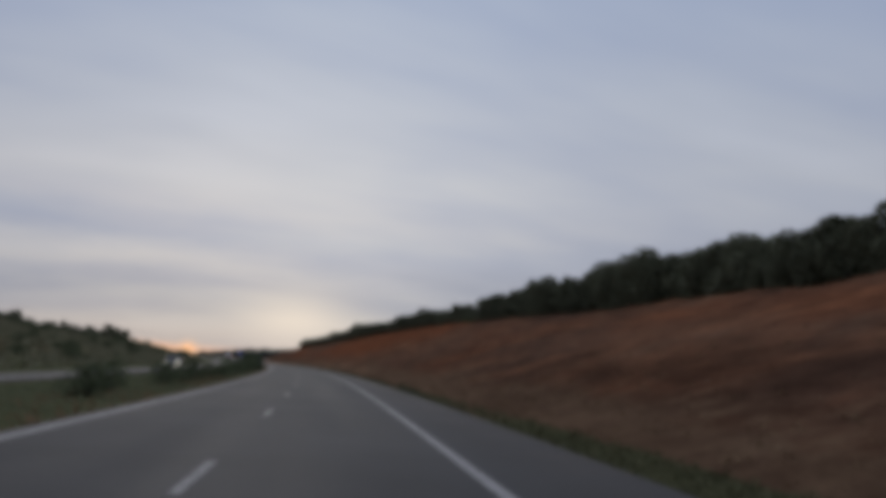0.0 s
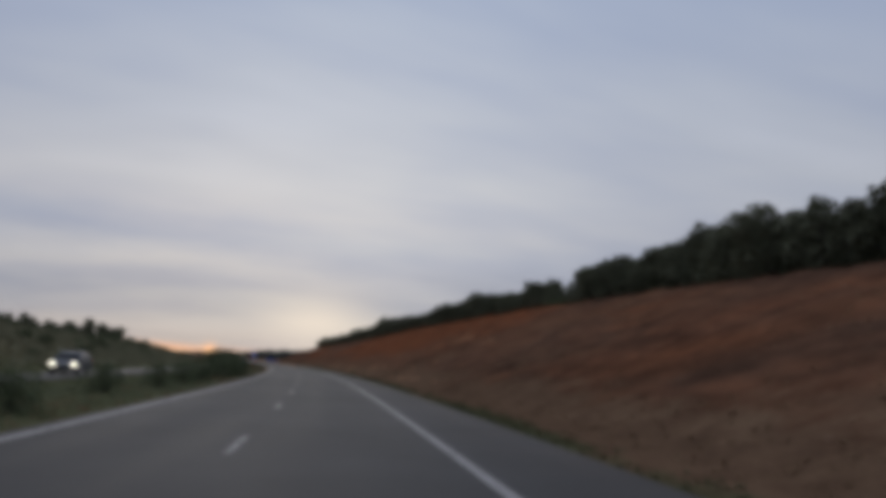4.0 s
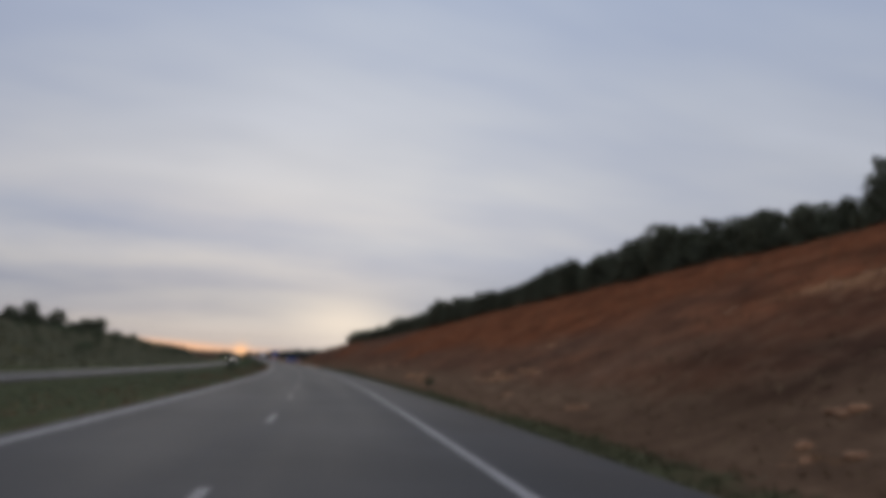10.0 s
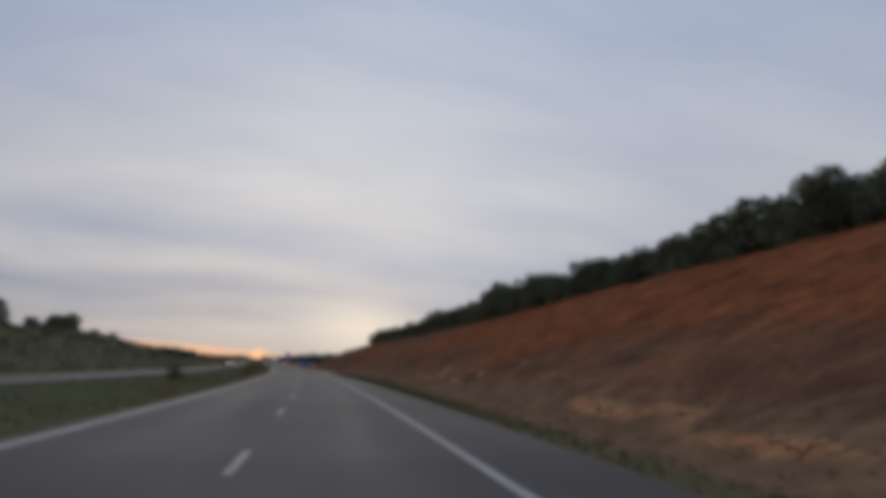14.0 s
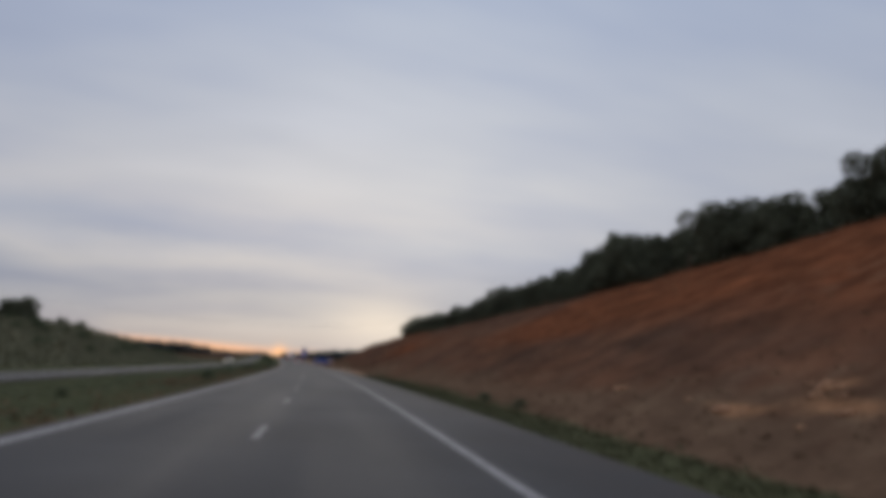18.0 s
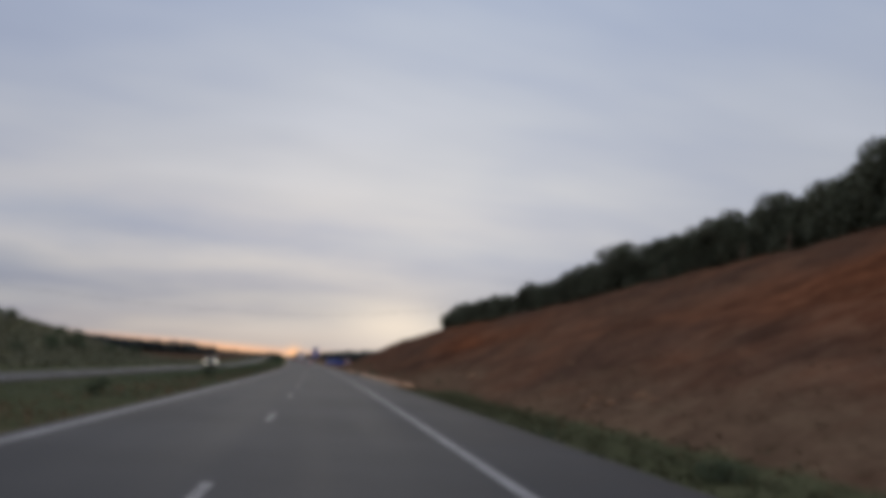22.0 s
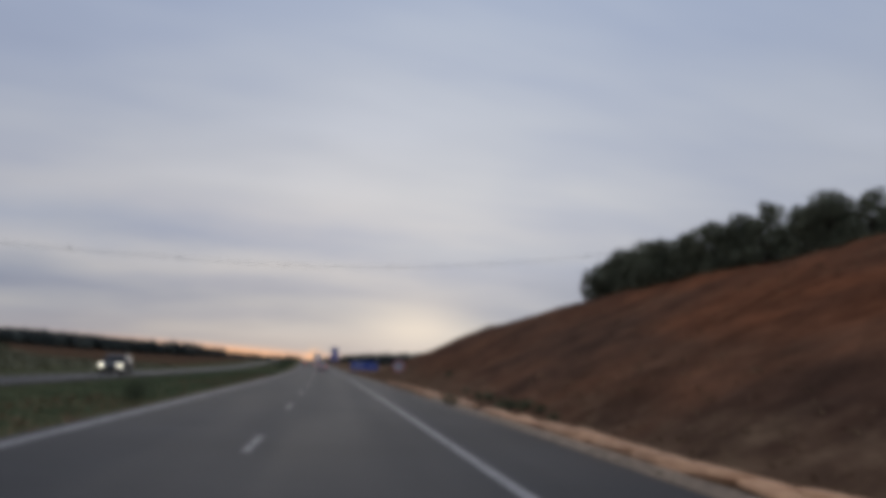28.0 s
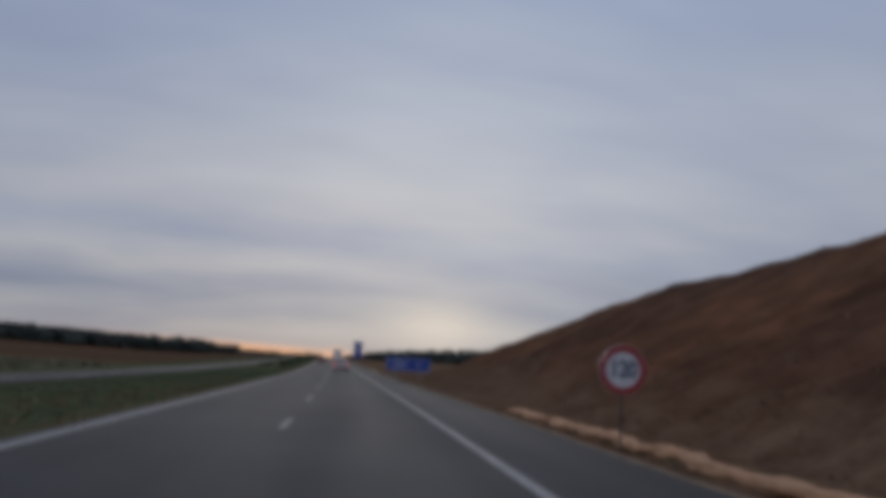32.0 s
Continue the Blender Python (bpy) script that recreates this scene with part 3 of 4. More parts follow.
# ---------------------------------------------------------------- roads
ROAD_END = 1500
road = new("road", slab("road", -400, ROAD_END, -3.85, 6.1, 0.0, 0.3, ASPHALT))
tagged(road, "grey damp two-lane asphalt carriageway with a paved shoulder", "road", kind="structure")
opposite = new("road_opposite", slab("road_opposite", -400, ROAD_END, -16.8, -13.0, -0.17, 0.3, ASPHALT_OLD))
tagged(opposite, "pale worn asphalt carriageway beyond the grass median", "road", kind="structure")


def strip(name, s0, s1, x0, x1, material, parent, z=0.0, step=3.0):
    ss = np.append(np.arange(s0, s1, step), s1)
    S = np.array([x0, x0, x1, x1])
    me = sheet(name, ss, S, lambda A, B: np.broadcast_to(np.array([z - 0.02, z + 0.005, z + 0.005, z - 0.02]), A.shape), material, uv=True, soft=False)
    return part(name, me, None, parent)


for x, w in ((-3.61, 0.28), (3.515, 0.20)):
    e = strip("edge_line", -400, ROAD_END, x, x + w, PAINT_DIRTY if x < 0 else PAINT, road)
    tagged(e, "worn continuous white edge line")
for x, z in ((-13.3, -0.17), (-16.6, -0.17)):
    strip("edge_line", -400, ROAD_END, x, x + 0.2, PAINT_DIRTY, opposite, z)
for k in range(-2, 60):
    c = 10.383 + 13 * k
    strip("lane_dash", c - 1.5, c + 1.5, -0.07, 0.07, PAINT_THIN, road, step=1.5)
for k in range(0, 45):
    strip("lane_dash", 20 + 13 * k, 23 + 13 * k, -15.0, -14.87, PAINT_DIRTY, opposite, -0.17)

# concrete gutter along the shoulder
gutter = new("gutter", sheet("gutter", np.arange(320, 520, 1.0), np.array([6.12, 6.12, 6.2, 6.38, 6.56, 6.64, 6.64]),
                             lambda S, X: np.broadcast_to(np.array([-0.25, 0.02, 0.02, -0.06, -0.02, 0.05, -0.25]), S.shape)
                             + 0.015 * rough(S * 0.7, X, 61, 2), CONCRETE))
tagged(gutter, "pale concrete drainage gutter beside the asphalt shoulder", "gutter", kind="structure")


# ---------------------------------------------------------------- vegetation
def crown_mesh(name, rng, blobs, leaf, count, material):
    """Leaves in clumps: blobs is a list of centre, radius; each leaf a small bent quad."""
    V, F = [], []
    for c, r in blobs:
        n = int(count * r * r)
        d = rng.normal(size=(n, 3))
        d /= np.linalg.norm(d, axis=1)[:, None]
        rad = r * (0.55 + 0.5 * rng.random(n) ** 0.6)[:, None]
        p = np.array(c) + d * rad * [1, 1, 0.86]
        t = rng.normal(size=(n, 3)) + d * 0.6
        t /= np.linalg.norm(t, axis=1)[:, None]
        u = np.cross(t, rng.normal(size=(n, 3)))
        u /= np.linalg.norm(u, axis=1)[:, None]
        w = leaf * (0.6 + 0.8 * rng.random(n))[:, None]
        for i in range(n):
            k = len(V)
            a, b = t[i] * w[i], u[i] * w[i] * 0.42
            V += [p[i] - a * 0.5, p[i] + b, p[i] + a * 0.8, p[i] - b]
            F.append((k, k + 1, k + 2, k + 3))
    me = bpy.data.meshes.new(name)
    me.from_pydata([tuple(q) for q in V], [], F)
    me.materials.append(material)
    return me


def tree_kind(seed, tall, wide, low=0.12, leaf=0.19, count=330, material=TREE_LEAF, name="tree", pointed=0.0):
    """Trunk with limbs and an uneven crown; returns the two meshes."""
    rng = np.random.default_rng(seed)
    bm = bmesh.new()
    bend = rng.normal(size=2) * 0.06 * tall
    top = Vector((bend[0], bend[1], tall * 0.62))
    tube(bm, (0, 0, -0.5), top * 0.5, 0.055 * wide, 0.042 * wide, 9)
    tube(bm, top * 0.5, top, 0.042 * wide, 0.02 * wide, 8)
    blobs = []
    n = 11
    for i in range(n):
        a = i * 2.4 + rng.random()
        h = tall * (low + 0.1 + (0.78 - low) * (i + 0.5) / n)
        f = 1 - pointed * (h / tall)
        reach = wide * 0.5 * f * (0.45 + 0.35 * rng.random()) * math.sin(math.pi * min(0.95, 0.25 + 0.7 * h / tall)) ** 0.5
        tip = np.array([math.cos(a) * reach + bend[0] * h / tall, math.sin(a) * reach + bend[1] * h / tall, h])
        start = top * (max(0.12, h / tall - 0.18))
        tube(bm, start, tip, 0.018 * wide, 0.007 * wide, 5)
        blobs.append((tip, wide * f * (0.20 + 0.10 * rng.random())))
        off = rng.normal(size=3) * wide * 0.13
        blobs.append((tip + off, wide * f * (0.11 + 0.08 * rng.random())))
    blobs.append(((bend[0], bend[1], tall * 0.86), wide * (0.2 - 0.08 * pointed)))
    return mesh_of("trunk", bm, BARK, soft=True), crown_mesh("crown", rng, blobs, leaf, count, material)


TREES = [tree_kind(11 + i, 4.0, w, 0.04, leaf=0.15, count=520, pointed=p) for i, (w, p) in enumerate([(3.6, 0.1), (3.2, 0.3), (4.2, 0.0), (3.0, 0.45), (3.8, 0.15), (3.4, 0.2)])]
BUSHES = [tree_kind(31 + i, 1.6, w, 0.0, 0.09, 420, BUSH_LEAF) for i, w in enumerate([1.9, 2.3, 1.6])]
rng = np.random.default_rng(5)


def plant(kind, name, label, category, s, x, z, size, group="", flat=1.0):
    t = thing(name, label, category, group, m=at(s, x, z, float(rng.random() * 360)) @ Matrix.Diagonal((size * flat, size * flat, size, 1)))
    part("trunk", kind[0], None, t)
    part("crown", kind[1], None, t)
    return t


# heights of the tree row along the crest (s, metres), with one gap
ROW_S = np.arange(40, 406, 5)
ROW_H = [4.9, 4.4, 3.8, 4.6, 4.6, 4.4, 4.8, 5.1, 5.0, 5.1, 4.6, 4.7, 4.6, 4.5, 5.2, 5.1, 4.6, 4.1, 4.0, 4.2, 4.2, 3.9, 3.8, 3.7, 3.3, 2.9, 3.5, 4.1, 4.1, 4.5, 4.5, 4.3, 4.6, 4.1, 4.2, 4.3, 4.4, 4.5, 3.8, 4.1, 4.1, 4.1, 4.0,
         4.0, 3.6, 3.9, 4.7, 4.8, 4.6, 4.5, 5.0, 5.7, 4.9, 4.8, 4.8, 4.1, 4.0, 3.9, 4.2, 4.6, 4.4, 4.4, 4.0, 3.8, 3.9, 4.0, 3.65, 3.75, 4.1, 3.8, 3.7, 4.2, 4.1, 3.2]
s = -22.0
while s < 398.0:
    h = float(np.interp(s, ROW_S, ROW_H)) * (0.95 + 0.1 * rng.random())
    x = float(crest_x(s)) + 1.4 + 1.2 * rng.random()
    if not 140.0 < s < 149.0:
        plant(TREES[rng.integers(6)], "tree", "dense dark green tree in the row on the cutting's crest", "tree", s, x, float(bank(s, x)) - 0.25, h / 4.0, "row of trees on the crest")
    s += 2.3 + 1.0 * rng.random()
plant(TREES[2], "tree", "dark green tree that ends the row on the crest", "tree", 399.4, float(crest_x(399.4)) + 1.2, float(bank(399.4, crest_x(399.4) + 1.2)) - 0.25, 0.88, "row of trees on the crest")
for s, h in ((149.4, 3.9), (160.4, 4.5)):
    x = float(crest_x(s)) + 1.5
    plant(TREES[3], "tree", "slender dark tree standing out of the crest row", "tree", s, x, float(bank(s, x)) - 0.25, h / 4.0, "row of trees on the crest", 0.8)
s = -20.0
while s < 395:
    h = float(np.interp(s, ROW_S, ROW_H)) * (0.88 + 0.2 * rng.random())
    x = float(crest_x(s)) + 4.4 + 2.0 * rng.random()
    if not 138 < s < 151:
        plant(TREES[rng.integers(6)], "tree", "dark green tree standing behind the crest row", "tree", s, x, float(bank(s, x)) - 0.25, h / 4.0, "second row of trees")
    s += 3.6 + 1.4 * rng.random()

# low bushes in the row's gap
for s in (141.6, 142.8, 144.4, 146.2, 147.5):
    x = float(crest_x(s)) + 1.0
    plant(BUSHES[rng.integers(3)], "bush", "low dark bush in the gap of the tree row", "bush", s, x, float(bank(s, x)) - 0.1, 0.5 + 0.25 * float(rng.random()), "bushes in the row's gap", 1.3)

# trees and scrub on the rise beyond the opposite carriageway
TALL = [(327, -52, 4.8), (303, -52, 5.0), (396, -55, 5.0), (399, -58, 4.4), (402, -60, 4.6), (405.5, -57, 4.0), (506, -102, 4.5), (340, -59, 3.6), (346, -58, 3.4), (318, -60, 3.8), (312, -58, 3.2), (285, -59, 3.0), (255, -58, 3.4), (250, -60, 3.0), (205, -59, 3.4), (180, -58, 3.0)]
for k in range(70):
    s = 90 + 365 * (k + rng.random()) / 70
    x = -52 - 12 * rng.random()
    h = (1.4 + 1.5 * rng.random() ** 2) * float(np.interp(s, [0, 415, 440, 470], [1.0, 1.0, 0.6, 0.3]))
    plant(TREES[rng.integers(6)], "tree", "small dark tree on the grassy rise", "tree", s, x, float(land(s, x)) - 0.15, h / 4.0, "trees on the rise", 1.2)
for s, x, h in TALL:
    plant(TREES[rng.integers(6)], "tree", "tall dark tree standing out on the rise", "tree", s, x, float(land(s, x)) - 0.15, h / 4.0, "tall trees on the rise", 1.1)
for k in range(150):
    s = 60 + 395 * (k + rng.random()) / 150
    x = -24 - 32 * rng.random() ** 0.7
    plant(BUSHES[rng.integers(3)], "bush", "olive-green scrub bush on the rise", "bush", s, x, float(land(s, x)) - 0.1, 0.45 + 0.6 * rng.random(), "scrub on the rise", 1.3)

# bushes in the median
MEDIAN = [(30, -6.4, 0.8), (35, -6.8, 0.9), (46, -6.6, 0.85), (50, -6.2, 0.7), (58, -6.8, 0.95), (66, -6.5, 0.85), (69, -5.9, 0.75), (82, -6.9, 0.8),
          (90, -6.3, 0.85), (97, -6.2, 0.9), (103, -6.0, 0.8), (105.5, -6.6, 0.55), (115, -5.9, 1.5), (117.5, -6.5, 1.55), (120, -5.8, 1.6), (122.5, -6.3, 1.6), (125.5, -5.9, 1.5), (128, -6.4, 1.2), (134, -6.3, 0.7),
          (176, -7.6, 0.3), (226, -8.2, 0.8), (243, -7.0, 0.25), (271, -5.9, 0.5), (273.2, -6.3, 0.4), (292, -6.4, 0.4), (300, -8.0, 0.35), (330, -7.2, 0.6), (365, -5.5, 0.6), (363.6, -5.3, 0.45)]
for s, x, size in MEDIAN:
    plant(BUSHES[rng.integers(3)], "bush", "dark green bush in the grass median", "bush", s, x, float(land(s, x)) - 0.05, size * 0.85, "bushes in the median")

for k in range(46):
    s = 500 + 4.0 * k + 3 * float(rng.random())
    x = -6.2 - 4.5 * float(rng.random())
    plant(BUSHES[rng.integers(3)], "bush", "dark green bush in the far part of the median", "bush", s, x, float(land(s, x)) - 0.05, 0.3 + 0.4 * float(rng.random()), "bushes in the far median", 1.4)

# weeds by the shoulder
for s, x, size, flat in [(56, 6.8, 0.2, 1.3), (51.0, 6.62, 0.26, 1.1), (47.3, 6.65, 0.2, 1.3), (175.3, 8.45, 0.3, 1.5), (176.3, 8.6, 0.27, 1.5), (244.4, 8.2, 0.2, 1.5), (250.4, 8.15, 0.22, 1.4), (251.3, 8.25, 0.18, 1.5), (369.4, 6.4, 0.36, 1.15), (372.8, 8.2, 0.24, 1.2),
                        (370.6, 8.3, 0.26, 1.1), (366.0, 8.0, 0.25, 1.4), (365.0, 8.1, 0.25, 1.4), (363.5, 8.3, 0.22, 1.4), (361.3, 8.3, 0.19, 1.3), (358.7, 8.05, 0.17, 1.5), (378.5, 8.6, 0.14, 1.3), (273.7, 7.0, 0.2, 1.8), (281.2, 6.45, 0.14, 1.4), (167.6, 7.5, 0.13, 1.4), (121.5, 6.75, 0.16, 1.7), (392, 9.6, 0.2, 1.2), (317.5, 8.9, 0.16, 1.2)]:
    plant(BUSHES[rng.integers(3)], "weed", "dark green weed growing at the cutting's foot", "weed", s, x, float(bank(s, x)) - 0.04, size, "weeds along the shoulder", flat)


def tufts(name, label, spots, blades, tall, material, category="grass", wide=1.0):
    """Grass in many small tufts, as one object."""
    r = np.random.default_rng(len(spots))
    P = np.repeat(spots, blades, 0)
    n = len(P)
    a = r.random(n) * 2 * math.pi
    w = wide * (0.02 + 0.025 * r.random(n))
    h = tall * (0.4 + 0.9 * r.random(n))
    foot = P + np.stack([0.09 * wide * r.normal(size=n), 0.09 * wide * r.normal(size=n), np.full(n, -0.02)], -1)
    side = np.stack([np.cos(a) * w, np.sin(a) * w, np.zeros(n)], -1)
    tip = foot + np.stack([0.45 * h * r.normal(size=n), 0.45 * h * r.normal(size=n), h], -1)
    V = np.stack([foot - side, foot + side, tip], 1).reshape(-1, 3)
    me = bpy.data.meshes.new(name)
    me.from_pydata(V.tolist(), [], np.arange(3 * n).reshape(-1, 3).tolist())
    me.materials.append(material)
    return tagged(new(name, me), label, category, kind="stuff")


def scatter(n, s0, s1, x0, x1, height, keep, seed):
    r = np.random.default_rng(seed)
    s, x = s0 + (s1 - s0) * r.random(n), x0 + (x1 - x0) * r.random(n)
    k = keep(s, x) > r.random(n)
    s, x = s[k], x[k]
    return place(s, x, height(s, x))


tufts("verge_grass", "short green grass along the shoulder's edge",
      scatter(26000, 0, 430, 6.15, 9.4, bank, lambda s, x: smooth(x, verge_edge(s) + 0.35, verge_edge(s) - 0.4) * np.clip(0.7 + 1.6 * rough(s * 0.1, x * 0.3, 51, 3), 0, 1) * smooth(s, 425, 340), 1), 5, 0.11, GRASS_VERGE)
tufts("slope_grass", "dry straw-brown grass on the cutting",
      scatter(30000, 0, 470, 7.6, 29, bank, lambda s, x: np.clip(0.15 + 0.6 * smooth(x, 15, 8) + 1.5 * rough(s * 0.06, x * 0.14, 52, 4), 0, 1), 2), 4, 0.11, GRASS_DRY)
tufts("median_grass", "rough olive grass in the median",
      scatter(22000, 20, 350, -11.9, -4.9, land, lambda s, x: np.clip(0.75 + 1.2 * rough(s * 0.2, x * 0.3, 71, 3), 0, 1) * smooth(s, 350, 310), 3), 4, 0.08, GRASS_OLIVE)
tufts("median_green_grass", "fresh green grass in the median",
      scatter(12000, 300, 480, -12.4, -4.9, land, lambda s, x: np.clip(0.85 + 1.0 * rough(s * 0.2, x * 0.3, 71, 3), 0, 1) * smooth(s, 305, 350), 5), 5, 0.09, GRASS_GREEN)
tufts("median_dry_grass", "dry grass tufts at the median's edge",
      scatter(9000, 15, 440, -8, -4.25, land, lambda s, x: np.clip(0.3 + 1.4 * rough(s * 0.1, x * 0.3, 72, 3), 0, 1), 4), 4, 0.16, GRASS_DRY)

tufts("rise_scrub", "olive-brown scrub and tall grass on the rise",
      scatter(16000, 30, 468, -66, -21, land, lambda s, x: np.clip(0.7 + 1.3 * rough(s * 0.06, x * 0.1, 73, 3), 0, 1), 6), 6, 0.55, SCRUB, "scrub", 5.0)


# far woods
def woods(name, label, spots, size, seed, uneven=0.8, material=WOOD_LEAF):
    r = np.random.default_rng(seed)
    base = bmesh.new()
    bmesh.ops.create_icosphere(base, subdivisions=2, radius=1)
    bv = np.array([v.co[:] for v in base.verts])
    bf = np.array([[v.index for v in f.verts] for f in base.faces])
    base.free()
    V, F = [], []
    for i, p in enumerate(spots):
        q = bv * (1 + 0.55 * (r.random(len(bv))[:, None] - 0.5))
        q = q * size * (1 - uneven / 2 + uneven * r.random()) * [1, 1, 1.15] + p + [0, 0, size * 0.6]
        V.append(q)
        F.append(bf + i * len(bv))
    me = bpy.data.meshes.new(name)
    me.from_pydata(np.concatenate(V).tolist(), [], np.concatenate(F).tolist())
    me.materials.append(material)
    return tagged(new(name, me), label, "woods", kind="stuff")


woods("ridge_woods", "dark belt of forest on the far ridge", scatter(4600, 705, 960, -460, -60, land, lambda s, x: (s > np.interp(-x, [60, 95], [783, 712])).astype(float), 8), 3.2, 8, 0.35)
woods("slope_woods", "grey-brown scrub on the ridge beside the motorway", scatter(700, 930, 1350, -200, -30, land, lambda s, x: np.ones_like(s), 18), 1.5, 18, 0.8, FAR_SCRUB)
woods("plain_woods", "dark woods on the far plain", scatter(900, 760, 1100, 26, 260, land, lambda s, x: np.ones_like(s), 9), 2.6, 9)
woods("end_woods", "hazy dark woods at the road's end", scatter(900, 1500, 2300, -420, 500, land, lambda s, x: (np.abs(x) > 14).astype(float), 10), 4.0, 10)


# ---------------------------------------------------------------- earth and stone at the cutting's foot
def boulder(seed, sx, sy, sz):
    r = np.random.default_rng(seed)
    bm = bmesh.new()
    bmesh.ops.create_icosphere(bm, subdivisions=3, radius=0.5)
    o = Vector(r.random(3) * 50)
    for v in bm.verts:
        d = noise.fractal(v.co * 2.4 + o, 0.6, 2.0, 4)
        v.co *= 1 + 0.34 * d
        v.co.z = max(v.co.z, -0.22)
        v.co = Vector((v.co.x * sx, v.co.y * sy, v.co.z * sz))
    return mesh_of("lump", bm, ROCK, soft=True)


LUMPS = [boulder(60 + i, 0.72 + 0.1 * (i % 3), 2.6 + 0.5 * (i % 4), 0.30 + 0.04 * (i % 3)) for i in range(7)]
STONES = []
for i in range(5):
    me = boulder(90 + i, 0.95 + 0.2 * (i % 3), 0.8 + 0.15 * (i % 2), 0.7 + 0.1 * (i % 3))
    me.materials.clear()
    me.materials.append(STONE)
    STONES.append(me)
rng = np.random.default_rng(15)
s = 319.5
while s < 408.6:
    if not (364.3 < s < 367.3 or 343.8 < s < 345.6):
        x = float(np.interp(s, [315, 340, 380, 392, 406, 417], [7.3, 7.25, 7.05, 6.95, 6.85, 6.85])) + 0.12 * rng.normal()
        k, long = 0.55 + 0.42 * rng.random(), 0.8 + 0.3 * rng.random()
        if s > 384:
            k, long = k * 0.72, 0.5
        e = new("earth_lump", LUMPS[rng.integers(7)])
        e.matrix_basis = at(s, x, 0.03 if s < 384 else 0.10, float(rng.normal() * 8)) @ Matrix.Diagonal((k, long, k * (1.25 if s > 384 else 1.0), 1))
        tagged(e, "orange lump of crumbled earth banked beside the gutter", "earth bank", "lumps of the earth bank")
    s += (1.1 + 0.6 * rng.random()) * (1.0 if s < 384 else 0.62)
for s, x, k in [(127.3, 10.2, 0.9), (128.2, 10.6, 0.7), (131.9, 11.0, 0.8), (125.4, 12.4, 0.9), (119, 13.4, 0.5), (112, 12.2, 0.5), (203, 11.8, 0.8), (206, 11.4, 0.6), (188, 13, 0.5),
                (212, 12.2, 0.7), (256, 11.6, 0.4), (259, 12.6, 0.45), (298, 12.0, 0.5), (302, 11.2, 0.4), (331, 12.4, 0.45)]:
    e = new("stone", STONES[rng.integers(5)])
    e.matrix_basis = at(s, x, float(bank(s, x)) - 0.05, float(rng.random() * 90)) @ Matrix.Diagonal((k * 0.5, k * 0.6, k * 0.42, 1))
    tagged(e, "pale orange sandstone half buried in the slope", "stone", "stones on the slope")

for a, c, l, w in OUTCROPS:
    for k in range(int(3 + 2 * l)):
        s, x, size = a + l * 0.6 * float(rng.normal()), c + w * 0.6 * float(rng.normal()), 0.12 + 0.26 * float(rng.random())
        e = new("stone", STONES[rng.integers(5)])
        e.matrix_basis = at(s, x, float(bank(s, x)) - 0.05, float(rng.random() * 180)) @ Matrix.Diagonal((size, size * 1.5, size * 0.8, 1))
        tagged(e, "broken orange stone lying in a rocky band of the slope", "stone", "stones of the rocky bands")

# small stones scattered over the cutting
r = np.random.default_rng(77)
spots = scatter(1500, 0, 460, 8.2, 28, bank, lambda s, x: np.clip(0.35 + 1.2 * rough(s * 0.08, x * 0.2, 81, 3), 0, 1), 77)
bm = bmesh.new()
bmesh.ops.create_icosphere(bm, subdivisions=1, radius=0.5)
bv, bf = np.array([v.co[:] for v in bm.verts]), np.array([[v.index for v in f.verts] for f in bm.faces])
bm.free()
V = [bv * (1 + 0.5 * (r.random((len(bv), 1)) - 0.5)) * (0.04 + 0.13 * r.random() ** 4) * [1.2, 1, 0.7] + p for p in spots]
me = bpy.data.meshes.new("clods")
me.from_pydata(np.concatenate(V).tolist(), [], np.concatenate([bf + i * len(bv) for i in range(len(spots))]).tolist())
me.materials.append(worn("clod", (0.17, 0.10, 0.064), (0.26, 0.16, 0.10), 1.5, 0.95, bump=0.4, dist=0.02))
tagged(new("clods", me), "scattered clods and small stones on the red slope", "stones", kind="stuff")


# ---------------------------------------------------------------- signs
def disc(bm, r0, r1, y0, y1, n=40):
    """A ring (r0 > 0) or disc facing -y."""
    ring = []
    for r, y in ((r1, y0), (r1, y1)):
        ring.append([bm.verts.new((r * math.cos(2 * math.pi * i / n), y, r * math.sin(2 * math.pi * i / n))) for i in range(n)])
    for i in range(n):
        j = (i + 1) % n
        bm.faces.new((ring[0][i], ring[0][j], ring[1][j], ring[1][i]))
    if r0 > 0:
        inner = [[bm.verts.new((r0 * math.cos(2 * math.pi * i / n), y, r0 * math.sin(2 * math.pi * i / n))) for i in range(n)] for y in (y0, y1)]
        for i in range(n):
            j = (i + 1) % n
            bm.faces.new((ring[0][i], inner[0][i], inner[0][j], ring[0][j]))
            bm.faces.new((ring[1][i], ring[1][j], inner[1][j], inner[1][i]))
            bm.faces.new((inner[0][i], inner[1][i], inner[1][j], inner[0][j]))
    else:
        bm.faces.new(ring[0])
        bm.faces.new(ring[1][::-1])
    bmesh.ops.recalc_face_normals(bm, faces=bm.faces[:])


def lettering(text, size, depth=0.004):
    c = bpy.data.curves.new("digits", "FONT")
    c.body, c.size, c.extrude, c.offset = text, size, depth, 0.014
    c.align_x, c.align_y = "CENTER", "CENTER"
    ob = bpy.data.objects.new("digits", c)
    scene.collection.objects.link(ob)
    bpy.context.view_layer.update()
    me = bpy.data.meshes.new_from_object(ob.evaluated_get(bpy.context.evaluated_depsgraph_get()))
    bpy.data.objects.remove(ob)
    me.transform(Matrix.Rotation(radians(90), 4, "X"))
    me.materials.clear()
    me.materials.append(INK)
    return me


